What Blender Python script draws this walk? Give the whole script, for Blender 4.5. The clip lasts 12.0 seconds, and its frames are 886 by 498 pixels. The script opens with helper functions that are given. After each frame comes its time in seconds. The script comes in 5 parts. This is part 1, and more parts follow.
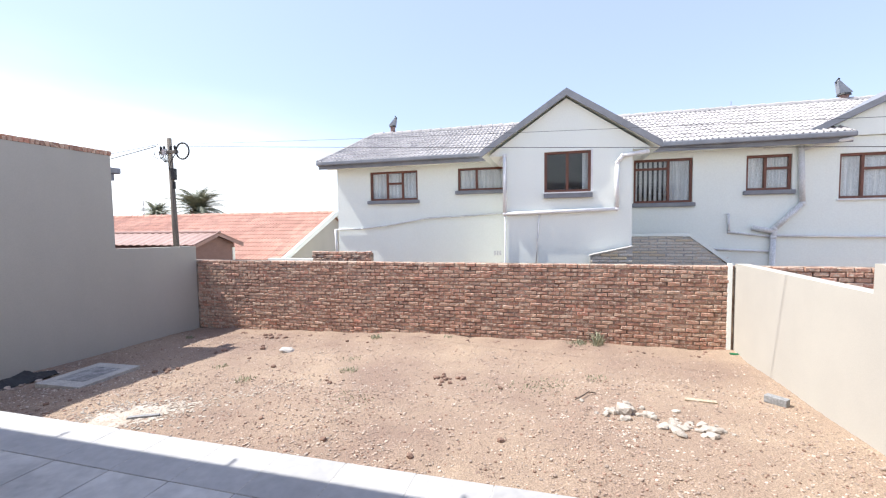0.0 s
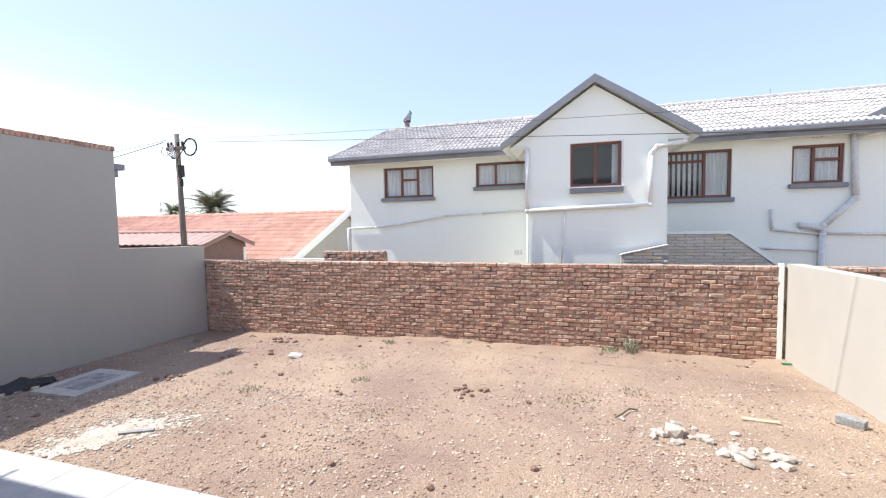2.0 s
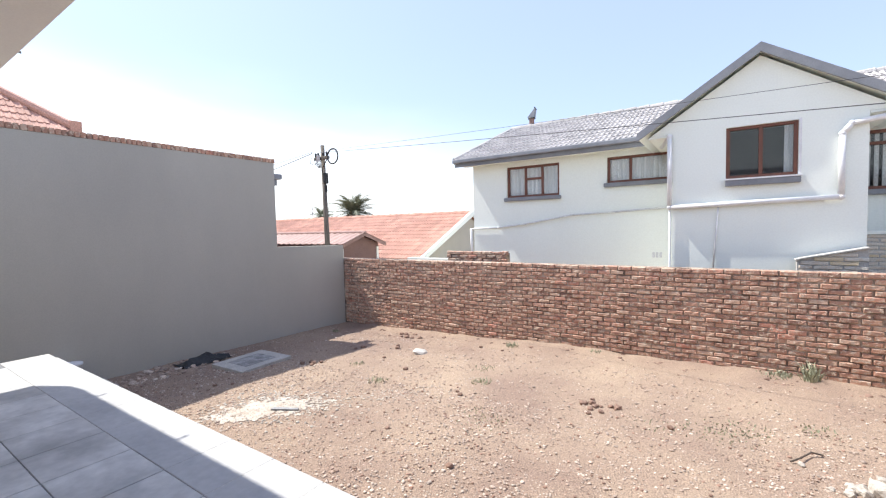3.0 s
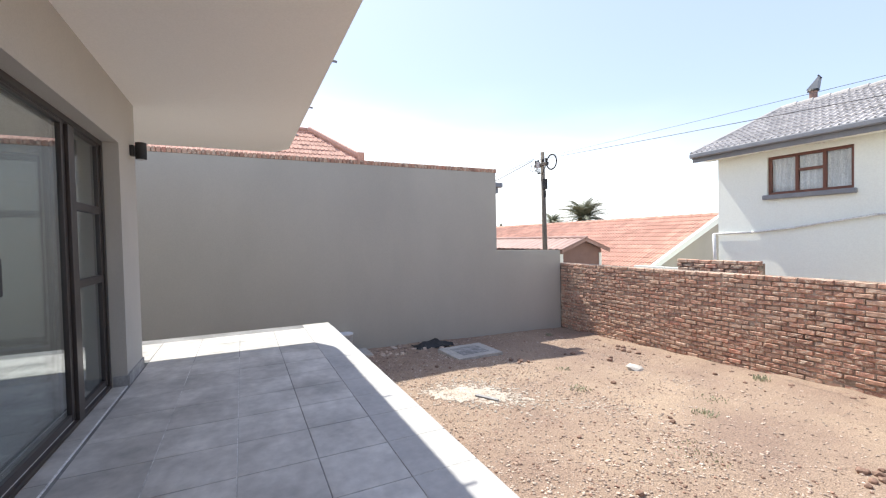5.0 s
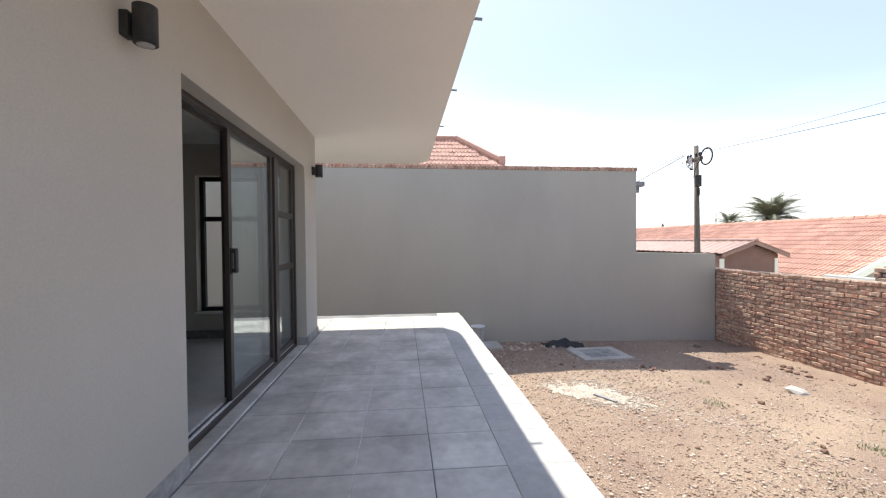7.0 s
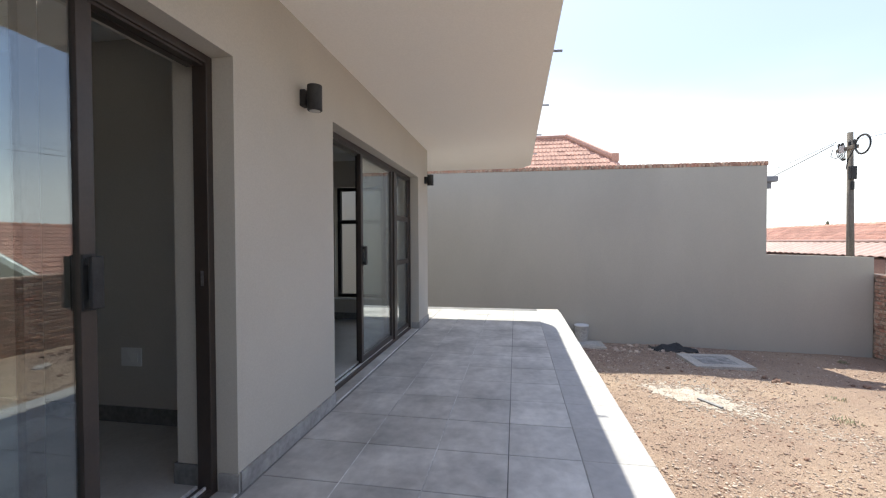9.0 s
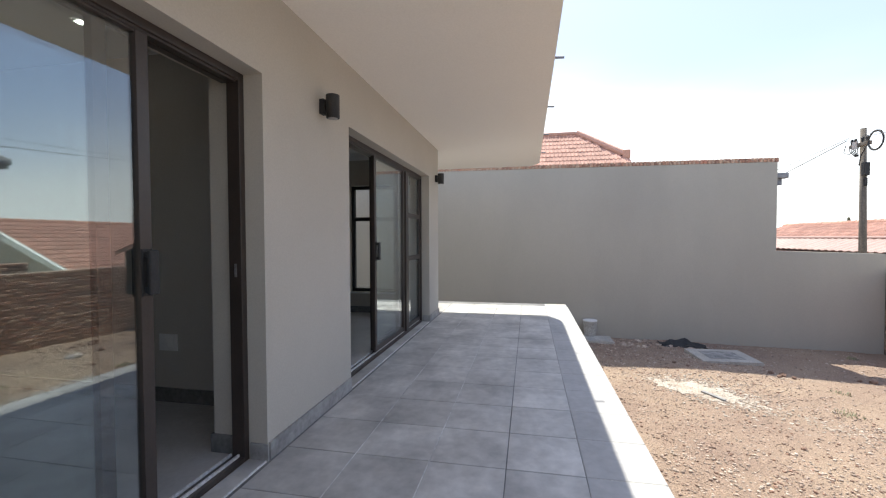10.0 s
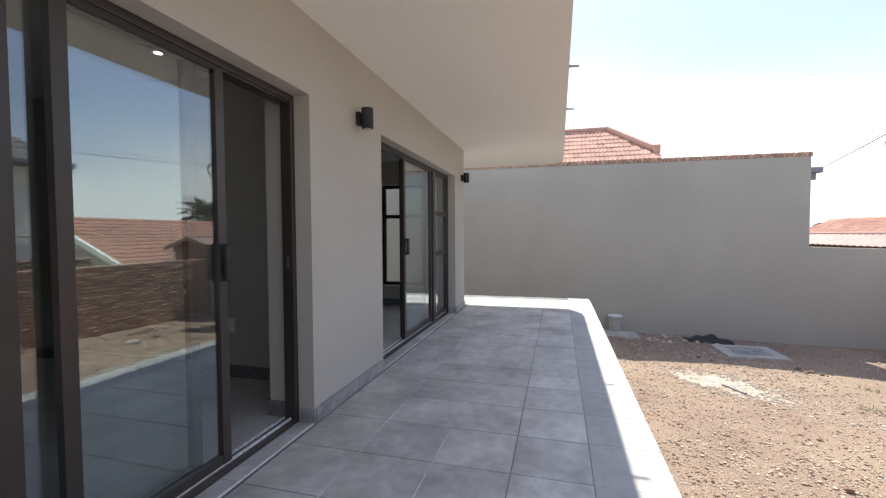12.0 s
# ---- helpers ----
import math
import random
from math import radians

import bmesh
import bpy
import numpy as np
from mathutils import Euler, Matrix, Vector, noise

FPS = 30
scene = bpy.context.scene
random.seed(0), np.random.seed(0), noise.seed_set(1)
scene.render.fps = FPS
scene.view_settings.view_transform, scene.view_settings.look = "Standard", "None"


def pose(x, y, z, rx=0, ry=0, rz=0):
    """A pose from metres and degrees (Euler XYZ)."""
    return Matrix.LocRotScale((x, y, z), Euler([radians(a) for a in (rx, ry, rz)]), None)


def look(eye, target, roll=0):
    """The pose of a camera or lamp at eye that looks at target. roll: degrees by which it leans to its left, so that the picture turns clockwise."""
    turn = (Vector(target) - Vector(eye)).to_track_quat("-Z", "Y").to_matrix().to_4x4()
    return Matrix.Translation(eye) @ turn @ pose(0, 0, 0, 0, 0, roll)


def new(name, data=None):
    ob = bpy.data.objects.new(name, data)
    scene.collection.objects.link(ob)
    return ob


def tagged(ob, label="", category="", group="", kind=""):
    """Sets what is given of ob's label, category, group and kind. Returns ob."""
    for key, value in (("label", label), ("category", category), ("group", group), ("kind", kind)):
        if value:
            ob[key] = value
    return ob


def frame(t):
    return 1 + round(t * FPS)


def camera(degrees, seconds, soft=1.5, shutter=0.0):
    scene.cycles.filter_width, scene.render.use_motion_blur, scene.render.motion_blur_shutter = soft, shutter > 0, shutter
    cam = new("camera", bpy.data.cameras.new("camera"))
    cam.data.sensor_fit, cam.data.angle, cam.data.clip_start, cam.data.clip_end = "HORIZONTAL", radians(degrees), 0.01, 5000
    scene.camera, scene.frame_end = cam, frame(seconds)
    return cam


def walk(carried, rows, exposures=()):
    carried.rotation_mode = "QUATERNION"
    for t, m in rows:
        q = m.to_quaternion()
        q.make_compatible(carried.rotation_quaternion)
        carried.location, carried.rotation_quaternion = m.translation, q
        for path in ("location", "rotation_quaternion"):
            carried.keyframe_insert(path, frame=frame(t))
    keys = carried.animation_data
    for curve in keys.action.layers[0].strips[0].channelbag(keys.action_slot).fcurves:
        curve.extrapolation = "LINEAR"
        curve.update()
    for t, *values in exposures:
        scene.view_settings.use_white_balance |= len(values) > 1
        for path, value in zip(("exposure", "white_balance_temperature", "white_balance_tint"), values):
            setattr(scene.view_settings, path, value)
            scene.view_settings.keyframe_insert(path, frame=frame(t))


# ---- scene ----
cam = camera(92.8, 12.0, soft=1.2)
PATH = [
    (0, (0.265, 0.213, 1.312), (-0.262, 2.138, 1.191), -0.8),
    (0.5, (0.183, 0.362, 1.295), (-0.352, 2.285, 1.174), -0.8),
    (1, (0.118, 0.502, 1.29), (-0.421, 2.425, 1.169), -0.9),
    (1.5, (0.062, 0.623, 1.275), (-0.478, 2.545, 1.157), -0.9),
    (2, (0.024, 0.732, 1.262), (-0.565, 2.64, 1.142), -1.0),
    (2.5, (-0.027, 0.825, 1.238), (-0.823, 2.656, 1.123), -1.2),
    (3, (-0.032, 0.897, 1.251), (-1.143, 2.557, 1.146), -1.4),
    (3.2, (-0.049, 0.92, 1.233), (-1.261, 2.508, 1.138), -1.4),
    (4.8, (0.249, 1.088, 1.196), (-1.51, 2.039, 1.145), -1.3),
    (5, (0.297, 1.124, 1.198), (-1.509, 1.983, 1.148), -1.2),
    (5.5, (0.433, 1.193, 1.199), (-1.458, 1.841, 1.154), -0.9),
    (6, (0.598, 1.208, 1.19), (-1.345, 1.682, 1.15), -0.7),
    (6.5, (0.756, 1.289, 1.196), (-1.216, 1.618, 1.16), -0.6),
    (7, (0.902, 1.327, 1.19), (-1.088, 1.516, 1.152), -0.5),
    (7.5, (1.072, 1.375, 1.208), (-0.927, 1.412, 1.173), -0.4),
    (9.5, (1.614, 1.548, 1.194), (-0.348, 1.16, 1.145), -0.2),
    (10, (1.716, 1.581, 1.196), (-0.243, 1.185, 1.141), -0.2),
    (10.5, (1.803, 1.603, 1.192), (-0.155, 1.198, 1.133), -0.2),
    (11, (1.876, 1.644, 1.18), (-0.072, 1.194, 1.118), -0.3),
    (11.5, (1.964, 1.679, 1.19), (0.029, 1.179, 1.124), -0.4),
    (12, (2.036, 1.698, 1.197), (0.109, 1.17, 1.125), -0.3),
]
walk(cam, [(t, look(eye, target, roll)) for t, eye, target, roll in PATH],
     [(0, 0.88, 6300, 10), (3, 0.88, 6350, 9), (5, 0.88, 6550, 8), (9.5, 0.88, 6650, 6), (12, 0.88, 6650, 6)])

# world, sun and exposure
SUN_TO = Vector((-0.645, -0.10, 1.0)).normalized()
world = bpy.data.worlds.new("world")
scene.world = world
world.use_nodes = True
wn, wl = world.node_tree.nodes, world.node_tree.links
wn.clear()
w_out = wn.new("ShaderNodeOutputWorld")
w_bg = wn.new("ShaderNodeBackground")
w_bg.inputs["Strength"].default_value = 0.208
w_sky = wn.new("ShaderNodeTexSky")
w_sky.sky_type = "NISHITA"
w_sky.sun_disc = False
w_sky.sun_elevation = math.asin(SUN_TO.z)
w_sky.sun_rotation = math.atan2(SUN_TO.x, SUN_TO.y)
w_sky.air_density, w_sky.dust_density, w_sky.ozone_density = 1.0, 1.0, 1.4
w_co = wn.new("ShaderNodeTexCoord")
w_map = wn.new("ShaderNodeMapping")
w_map.inputs["Scale"].default_value = (1.0, 1.0, 3.2)
w_noise = wn.new("ShaderNodeTexNoise")
w_noise.inputs["Scale"].default_value = 1.3
w_noise.inputs["Detail"].default_value = 5
w_noise.inputs["Roughness"].default_value = 0.5
w_sep = wn.new("ShaderNodeSeparateXYZ")
# it also thickens towards the sun in the south-west
w_south = wn.new("ShaderNodeMath")
w_south.operation = "MULTIPLY_ADD"
w_south.inputs[1].default_value = 0.11
# the bank of haze is higher towards the west
w_lean = wn.new("ShaderNodeMath")
w_lean.operation = "MULTIPLY_ADD"
w_lean.inputs[1].default_value = 0.15
w_sum = wn.new("ShaderNodeMath")
w_sum.operation = "ADD"
w_nmul = wn.new("ShaderNodeMath")
w_nmul.operation = "MULTIPLY_ADD"
w_nmul.inputs[1].default_value = -0.26
w_ramp = wn.new("ShaderNodeMapRange")
w_ramp.interpolation_type = "SMOOTHERSTEP"
w_ramp.inputs["From Min"].default_value = -0.14
w_ramp.inputs["From Max"].default_value = 0.17
w_ramp.inputs["To Min"].default_value = 0.95
w_ramp.inputs["To Max"].default_value = 0.08
w_mix = wn.new("ShaderNodeMix")
w_mix.data_type = "RGBA"
w_mix.inputs["B"].default_value = (4.6, 4.75, 4.85, 1)
wl.new(w_co.outputs["Generated"], w_map.inputs["Vector"])
wl.new(w_map.outputs[0], w_noise.inputs["Vector"])
wl.new(w_co.outputs["Generated"], w_sep.inputs[0])
wl.new(w_sep.outputs["X"], w_lean.inputs[0])
wl.new(w_sep.outputs["Y"], w_south.inputs[0])
wl.new(w_sep.outputs["Z"], w_south.inputs[2])
wl.new(w_south.outputs[0], w_lean.inputs[2])
wl.new(w_noise.outputs["Fac"], w_nmul.inputs[0])
wl.new(w_lean.outputs[0], w_nmul.inputs[2])
wl.new(w_nmul.outputs[0], w_ramp.inputs["Value"])
wl.new(w_ramp.outputs[0], w_mix.inputs["Factor"])
# thin high haze dims and evens the blue
w_haze = wn.new("ShaderNodeMix")
w_haze.data_type = "RGBA"
w_haze.inputs["Factor"].default_value = 0.65
w_haze.inputs["B"].default_value = (1.24, 1.45, 2.38, 1)
wl.new(w_sky.outputs[0], w_haze.inputs["A"])
wl.new(w_haze.outputs["Result"], w_mix.inputs["A"])
wl.new(w_mix.outputs["Result"], w_bg.inputs["Color"])
wl.new(w_bg.outputs[0], w_out.inputs[0])

sun = new("sun", bpy.data.lights.new("sun", "SUN"))
sun.data.energy, sun.data.angle, sun.data.color = 4.1, radians(0.55), (1.0, 0.955, 0.89)
sun.matrix_world = SUN_TO.to_track_quat("Z", "Y").to_matrix().to_4x4()

# ---- materials ----


def ramp_color(c, k):
    return tuple(min(1.0, v * k) for v in c[:3]) + (1.0,)


def mat(name, base, rough=0.8, second=None, scale=3.0, fine=60.0, bump=0.15, depth=0.004, metal=0.0, island=0.0, per_object=0.0, streak=(1, 1, 1), amount=0.5, spec=0.5, fine_amount=0.25, world_space=False):
    """Base colour with stains at a large scale, grain at a small one, and relief."""
    m = bpy.data.materials.new(name)
    m.use_nodes = True
    n, l = m.node_tree.nodes, m.node_tree.links
    b = n["Principled BSDF"]
    b.inputs["Roughness"].default_value = rough
    b.inputs["Metallic"].default_value = metal
    b.inputs["Specular IOR Level"].default_value = spec
    second = second or tuple(v * 0.75 for v in base)
    co = n.new("ShaderNodeTexCoord")
    mp = n.new("ShaderNodeMapping")
    mp.inputs["Scale"].default_value = streak
    where = n.new("ShaderNodeNewGeometry").outputs["Position"] if world_space else co.outputs["Object"]
    l.new(where, mp.inputs["Vector"])
    big = n.new("ShaderNodeTexNoise")
    big.inputs["Scale"].default_value = scale
    big.inputs["Detail"].default_value = 6
    big.inputs["Roughness"].default_value = 0.6
    l.new(mp.outputs[0], big.inputs["Vector"])
    rng = n.new("ShaderNodeMapRange")
    rng.inputs["From Min"].default_value, rng.inputs["From Max"].default_value = 0.35, 0.68
    rng.inputs["To Max"].default_value = amount * 2 if amount < 0.5 else 1.0
    l.new(big.outputs["Fac"], rng.inputs["Value"])
    mix = n.new("ShaderNodeMix")
    mix.data_type = "RGBA"
    mix.inputs["A"].default_value, mix.inputs["B"].default_value = ramp_color(base, 1), ramp_color(second, 1)
    l.new(rng.outputs[0], mix.inputs["Factor"])
    small = n.new("ShaderNodeTexNoise")
    small.inputs["Scale"].default_value = fine
    small.inputs["Detail"].default_value = 4
    l.new(where, small.inputs["Vector"])
    val = n.new("ShaderNodeMapRange")
    val.inputs["From Min"].default_value, val.inputs["From Max"].default_value = 0.3, 0.7
    val.inputs["To Min"].default_value, val.inputs["To Max"].default_value = 1 - fine_amount, 1 + fine_amount
    l.new(small.outputs["Fac"], val.inputs["Value"])
    last = val.outputs[0]
    for on, source, kind in ((per_object, "ShaderNodeObjectInfo", "Random"), (island, "ShaderNodeNewGeometry", "Random Per Island")):
        if on:
            info = n.new(source)
            r = n.new("ShaderNodeMapRange")
            r.inputs["To Min"].default_value, r.inputs["To Max"].default_value = 1 - on, 1 + on
            l.new(info.outputs[kind], r.inputs["Value"])
            mul = n.new("ShaderNodeMath")
            mul.operation = "MULTIPLY"
            l.new(last, mul.inputs[0])
            l.new(r.outputs[0], mul.inputs[1])
            last = mul.outputs[0]
    hsv = n.new("ShaderNodeHueSaturation")
    l.new(mix.outputs["Result"], hsv.inputs["Color"])
    l.new(last, hsv.inputs["Value"])
    l.new(hsv.outputs[0], b.inputs["Base Color"])
    if bump:
        bp = n.new("ShaderNodeBump")
        bp.inputs["Strength"].default_value = bump
        bp.inputs["Distance"].default_value = depth
        l.new(small.outputs["Fac"], bp.inputs["Height"])
        l.new(bp.outputs[0], b.inputs["Normal"])
    return m


def brick_mat(name, colours, variation):
    """Clay brick: each brick has its own tone out of a range, with pale scuffs and soot."""
    m = mat(name, colours[0], 0.92, second=colours[1], scale=9, fine=70, bump=0.8, depth=0.012, amount=0.5, fine_amount=0.35, world_space=True)
    n, l = m.node_tree.nodes, m.node_tree.links
    hsv = next(x for x in n if x.type == "HUE_SAT")
    b = n["Principled BSDF"]
    for source, kind in (variation,):
        info = n.new(source)
        cr = n.new("ShaderNodeValToRGB")
        e = cr.color_ramp.elements
        e[0].position, e[0].color = 0.0, ramp_color(colours[2], 1)
        e[1].position, e[1].color = 1.0, ramp_color(colours[5], 1)
        for p, c in ((0.3, colours[3]), (0.62, colours[0]), (0.85, colours[4])):
            x = e.new(p)
            x.color = ramp_color(c, 1)
        l.new(info.outputs[kind], cr.inputs[0])
        mx = n.new("ShaderNodeMix")
        mx.data_type = "RGBA"
        mx.inputs["Factor"].default_value = 0.62
        l.new(hsv.outputs[0], mx.inputs["A"])
        l.new(cr.outputs[0], mx.inputs["B"])
    # pale lime scuffs
    co = n.new("ShaderNodeTexCoord")
    nz = n.new("ShaderNodeTexNoise")
    nz.inputs["Scale"].default_value = 15
    nz.inputs["Detail"].default_value = 8
    nz.inputs["Roughness"].default_value = 0.75
    geo = n.new("ShaderNodeNewGeometry")
    l.new(geo.outputs["Position"], nz.inputs["Vector"])
    rg = n.new("ShaderNodeMapRange")
    rg.inputs["From Min"].default_value, rg.inputs["From Max"].default_value = 0.5, 0.58
    rg.inputs["To Max"].default_value = 0.8
    l.new(nz.outputs["Fac"], rg.inputs["Value"])
    m2 = n.new("ShaderNodeMix")
    m2.data_type = "RGBA"
    m2.inputs["B"].default_value = (0.62, 0.51, 0.39, 1)
    l.new(rg.outputs[0], m2.inputs["Factor"])
    l.new(mx.outputs["Result"], m2.inputs["A"])
    l.new(m2.outputs["Result"], b.inputs["Base Color"])
    return m


def glass_mat(name, tint, rough=0.0, base=0.07):
    """Thin window glass: clear with a mirror's share by Fresnel."""
    m = bpy.data.materials.new(name)
    m.use_nodes = True
    n, l = m.node_tree.nodes, m.node_tree.links
    n.clear()
    out = n.new("ShaderNodeOutputMaterial")
    mix = n.new("ShaderNodeMixShader")
    # Schlick's curve, so that both faces of a pane behave alike
    lw = n.new("ShaderNodeLayerWeight")
    lw.inputs["Blend"].default_value = 0.5
    pw = n.new("ShaderNodeMath")
    pw.operation = "POWER"
    pw.inputs[1].default_value = 4.0
    fr = n.new("ShaderNodeMapRange")
    fr.inputs["To Min"].default_value = base
    l.new(lw.outputs["Facing"], pw.inputs[0])
    l.new(pw.outputs[0], fr.inputs["Value"])
    tr = n.new("ShaderNodeBsdfTransparent")
    tr.inputs[0].default_value = tint
    gl = n.new("ShaderNodeBsdfGlossy")
    gl.inputs["Roughness"].default_value = rough
    gl.inputs["Color"].default_value = (0.93, 0.97, 1.0, 1)
    l.new(fr.outputs[0], mix.inputs[0])
    l.new(tr.outputs[0], mix.inputs[1])
    l.new(gl.outputs[0], mix.inputs[2])
    l.new(mix.outputs[0], out.inputs[0])
    return m


PLASTER = mat("beige_plaster", (0.505, 0.476, 0.42), 0.85, second=(0.462, 0.435, 0.382), scale=0.9, fine=130, bump=0.12, depth=0.002, fine_amount=0.05)
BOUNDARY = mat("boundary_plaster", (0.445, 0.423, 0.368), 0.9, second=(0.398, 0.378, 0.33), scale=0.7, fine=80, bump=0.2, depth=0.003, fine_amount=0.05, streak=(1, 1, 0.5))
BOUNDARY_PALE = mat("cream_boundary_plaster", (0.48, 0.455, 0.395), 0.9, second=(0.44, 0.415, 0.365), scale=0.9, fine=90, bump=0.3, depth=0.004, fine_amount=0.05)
SOFFIT = mat("soffit_paint", (0.93, 0.9, 0.845), 0.8, second=(0.91, 0.88, 0.825), scale=0.6, fine=90, bump=0.1, depth=0.002, fine_amount=0.03)
WHITE_WALL = mat("white_house_plaster", (0.87, 0.905, 0.835), 0.85, second=(0.845, 0.878, 0.812), scale=0.8, fine=40, bump=0.12, depth=0.004, fine_amount=0.03, streak=(1, 1, 0.35))
WHITE_PVC = mat("white_pipe", (0.78, 0.78, 0.78), 0.5, second=(0.66, 0.66, 0.66), scale=4, fine=60, bump=0.05, fine_amount=0.04)
GREY_TRIM = mat("grey_painted_trim", (0.26, 0.27, 0.29), 0.6, second=(0.2, 0.21, 0.23), scale=3, fine=60, bump=0.1, fine_amount=0.06)
TIMBER = mat("red_brown_timber", (0.2, 0.075, 0.045), 0.5, second=(0.12, 0.045, 0.03), scale=5, fine=60, bump=0.2, streak=(6, 6, 1))
CURTAIN = mat("pale_curtain", (0.88, 0.88, 0.86), 0.9, second=(0.6, 0.61, 0.61), scale=9, fine=50, bump=0.2, streak=(3, 3, 0.1))
BLIND = mat("vertical_blind", (0.66, 0.66, 0.64), 0.8, second=(0.5, 0.5, 0.5), scale=5, fine=50, bump=0.1, streak=(3, 3, 0.1))
# gloom of the rooms behind the far windows, put into a near-black colour
ROOM_GLOOM = mat("painted_room_gloom", (0.1, 0.1, 0.105), 0.9, second=(0.07, 0.07, 0.075), scale=2, fine=20, bump=0)
GREY_TILE = mat("grey_roof_tile", (0.45, 0.425, 0.41), 0.95, second=(0.37, 0.35, 0.34), scale=1.2, fine=40, bump=0.3, island=0.12, per_object=0.0)
GREY_TILE_PIECE = mat("grey_roof_tile_piece", (0.45, 0.425, 0.41), 0.95, second=(0.37, 0.35, 0.34), scale=1.2, fine=40, bump=0.3, per_object=0.12, world_space=True)
RED_TILE = mat("terracotta_roof_tile", (0.6, 0.35, 0.265), 0.85, second=(0.5, 0.275, 0.205), scale=0.5, fine=30, bump=0.3, island=0.15)
RED_TILE_PIECE = mat("terracotta_roof_tile_piece", (0.6, 0.35, 0.265), 0.85, second=(0.5, 0.275, 0.205), scale=0.5, fine=30, bump=0.3, per_object=0.15, world_space=True)
SHED_SHEET = mat("brown_roof_sheet", (0.36, 0.23, 0.19), 0.6, second=(0.28, 0.17, 0.14), scale=2, fine=30, bump=0.15)
SHED_WALL = mat("brown_shed_wall", (0.26, 0.165, 0.14), 0.85, second=(0.21, 0.13, 0.11), scale=2, fine=50, bump=0.2)
SOIL = mat("sandy_soil", (0.285, 0.2, 0.15), 0.97, second=(0.42, 0.315, 0.222), scale=0.5, fine=75, bump=1.0, depth=0.02, fine_amount=0.4)
SAND_PALE = mat("spilt_cement_dust", (0.56, 0.50, 0.42), 0.95, second=(0.40, 0.33, 0.26), scale=5, fine=50, bump=0.6, depth=0.01)
STONE = mat("pale_gravel", (0.53, 0.44, 0.36), 0.9, second=(0.3, 0.21, 0.16), scale=3, fine=60, bump=0.3, island=0.35)
STONE_DARK = mat("red_brown_clod", (0.2, 0.12, 0.085), 0.95, second=(0.3, 0.2, 0.15), scale=6, fine=50, bump=0.6, island=0.35, per_object=0.2)
WHITE_STONE = mat("white_stone", (0.62, 0.58, 0.52), 0.9, second=(0.45, 0.41, 0.36), scale=12, fine=80, bump=0.6, depth=0.01)
RUBBLE = mat("broken_concrete", (0.5, 0.45, 0.385), 0.9, second=(0.33, 0.285, 0.235), scale=12, fine=80, bump=0.6, depth=0.01, per_object=0.15)
PAVER = mat("grey_patio_tile", (0.61, 0.595, 0.565), 0.46, second=(0.34, 0.332, 0.318), scale=2.6, fine=14, bump=0.05, depth=0.002, per_object=0.09, fine_amount=0.10, world_space=True)
EDGE_TILE = mat("pale_patio_edge", (0.45, 0.445, 0.435), 0.7, second=(0.365, 0.36, 0.355), scale=2.2, fine=20, bump=0.08, per_object=0.05, fine_amount=0.07, world_space=True)
SKIRTING = mat("grey_skirting_tile", (0.36, 0.355, 0.345), 0.6, second=(0.24, 0.235, 0.23), scale=7, fine=30, bump=0.05, fine_amount=0.15)
SKIRT_IN = mat("dark_skirting_tile", (0.2, 0.2, 0.195), 0.6, second=(0.14, 0.14, 0.135), scale=7, fine=30, bump=0.05)
CEMENT_GREY = mat("dark_cement", (0.33, 0.33, 0.325), 0.9, second=(0.2, 0.2, 0.195), scale=5, fine=50, bump=0.4)
GROUT = mat("dark_grout", (0.12, 0.12, 0.12), 0.9, second=(0.3, 0.3, 0.3), scale=1.1, fine=80, bump=0.2)
GROUT_WORN = mat("worn_pale_grout", (0.8, 0.8, 0.78), 0.8, scale=2.2, fine=30, bump=0.1, second=(0.36, 0.36, 0.35))
GROUT_PALE = mat("pale_silicone_grout", (0.85, 0.85, 0.84), 0.7, scale=6, fine=80, bump=0.1, second=(0.62, 0.62, 0.62))
PALE_CAST = mat("pale_cast_concrete", (0.5, 0.465, 0.41), 0.9, second=(0.4, 0.37, 0.33), scale=4, fine=60, bump=0.2, depth=0.004)
STAINED = mat("stained_concrete", (0.42, 0.4, 0.37), 0.9, second=(0.17, 0.165, 0.16), scale=9, fine=60, bump=0.4, depth=0.006)
CONCRETE = mat("concrete_slab", (0.52, 0.5, 0.46), 0.9, second=(0.36, 0.35, 0.33), scale=3, fine=60, bump=0.4, depth=0.006)
BRONZE = mat("bronze_aluminium", (0.05, 0.038, 0.032), 0.38, second=(0.038, 0.029, 0.025), scale=5, fine=90, bump=0.03, fine_amount=0.08)
BLACK = mat("black_plastic", (0.014, 0.014, 0.015), 0.6, second=(0.03, 0.03, 0.03), scale=10, fine=100, bump=0.05)
RAIL = mat("bare_aluminium", (0.85, 0.85, 0.84), 0.55, metal=0.4, second=(0.7, 0.7, 0.7), scale=6, fine=60, bump=0.05)
STEEL = mat("galvanised_steel", (0.5, 0.5, 0.52), 0.4, metal=0.9, second=(0.35, 0.35, 0.36), scale=6, fine=60, bump=0.1)
WOOD_POLE = mat("weathered_pole_wood", (0.2, 0.17, 0.135), 0.9, second=(0.1, 0.085, 0.07), scale=4, fine=40, bump=0.6, depth=0.01, streak=(5, 5, 0.4))
PLANK = mat("pale_offcut_wood", (0.52, 0.44, 0.335), 0.8, second=(0.4, 0.31, 0.2), scale=6, fine=40, bump=0.3, streak=(1, 6, 6))
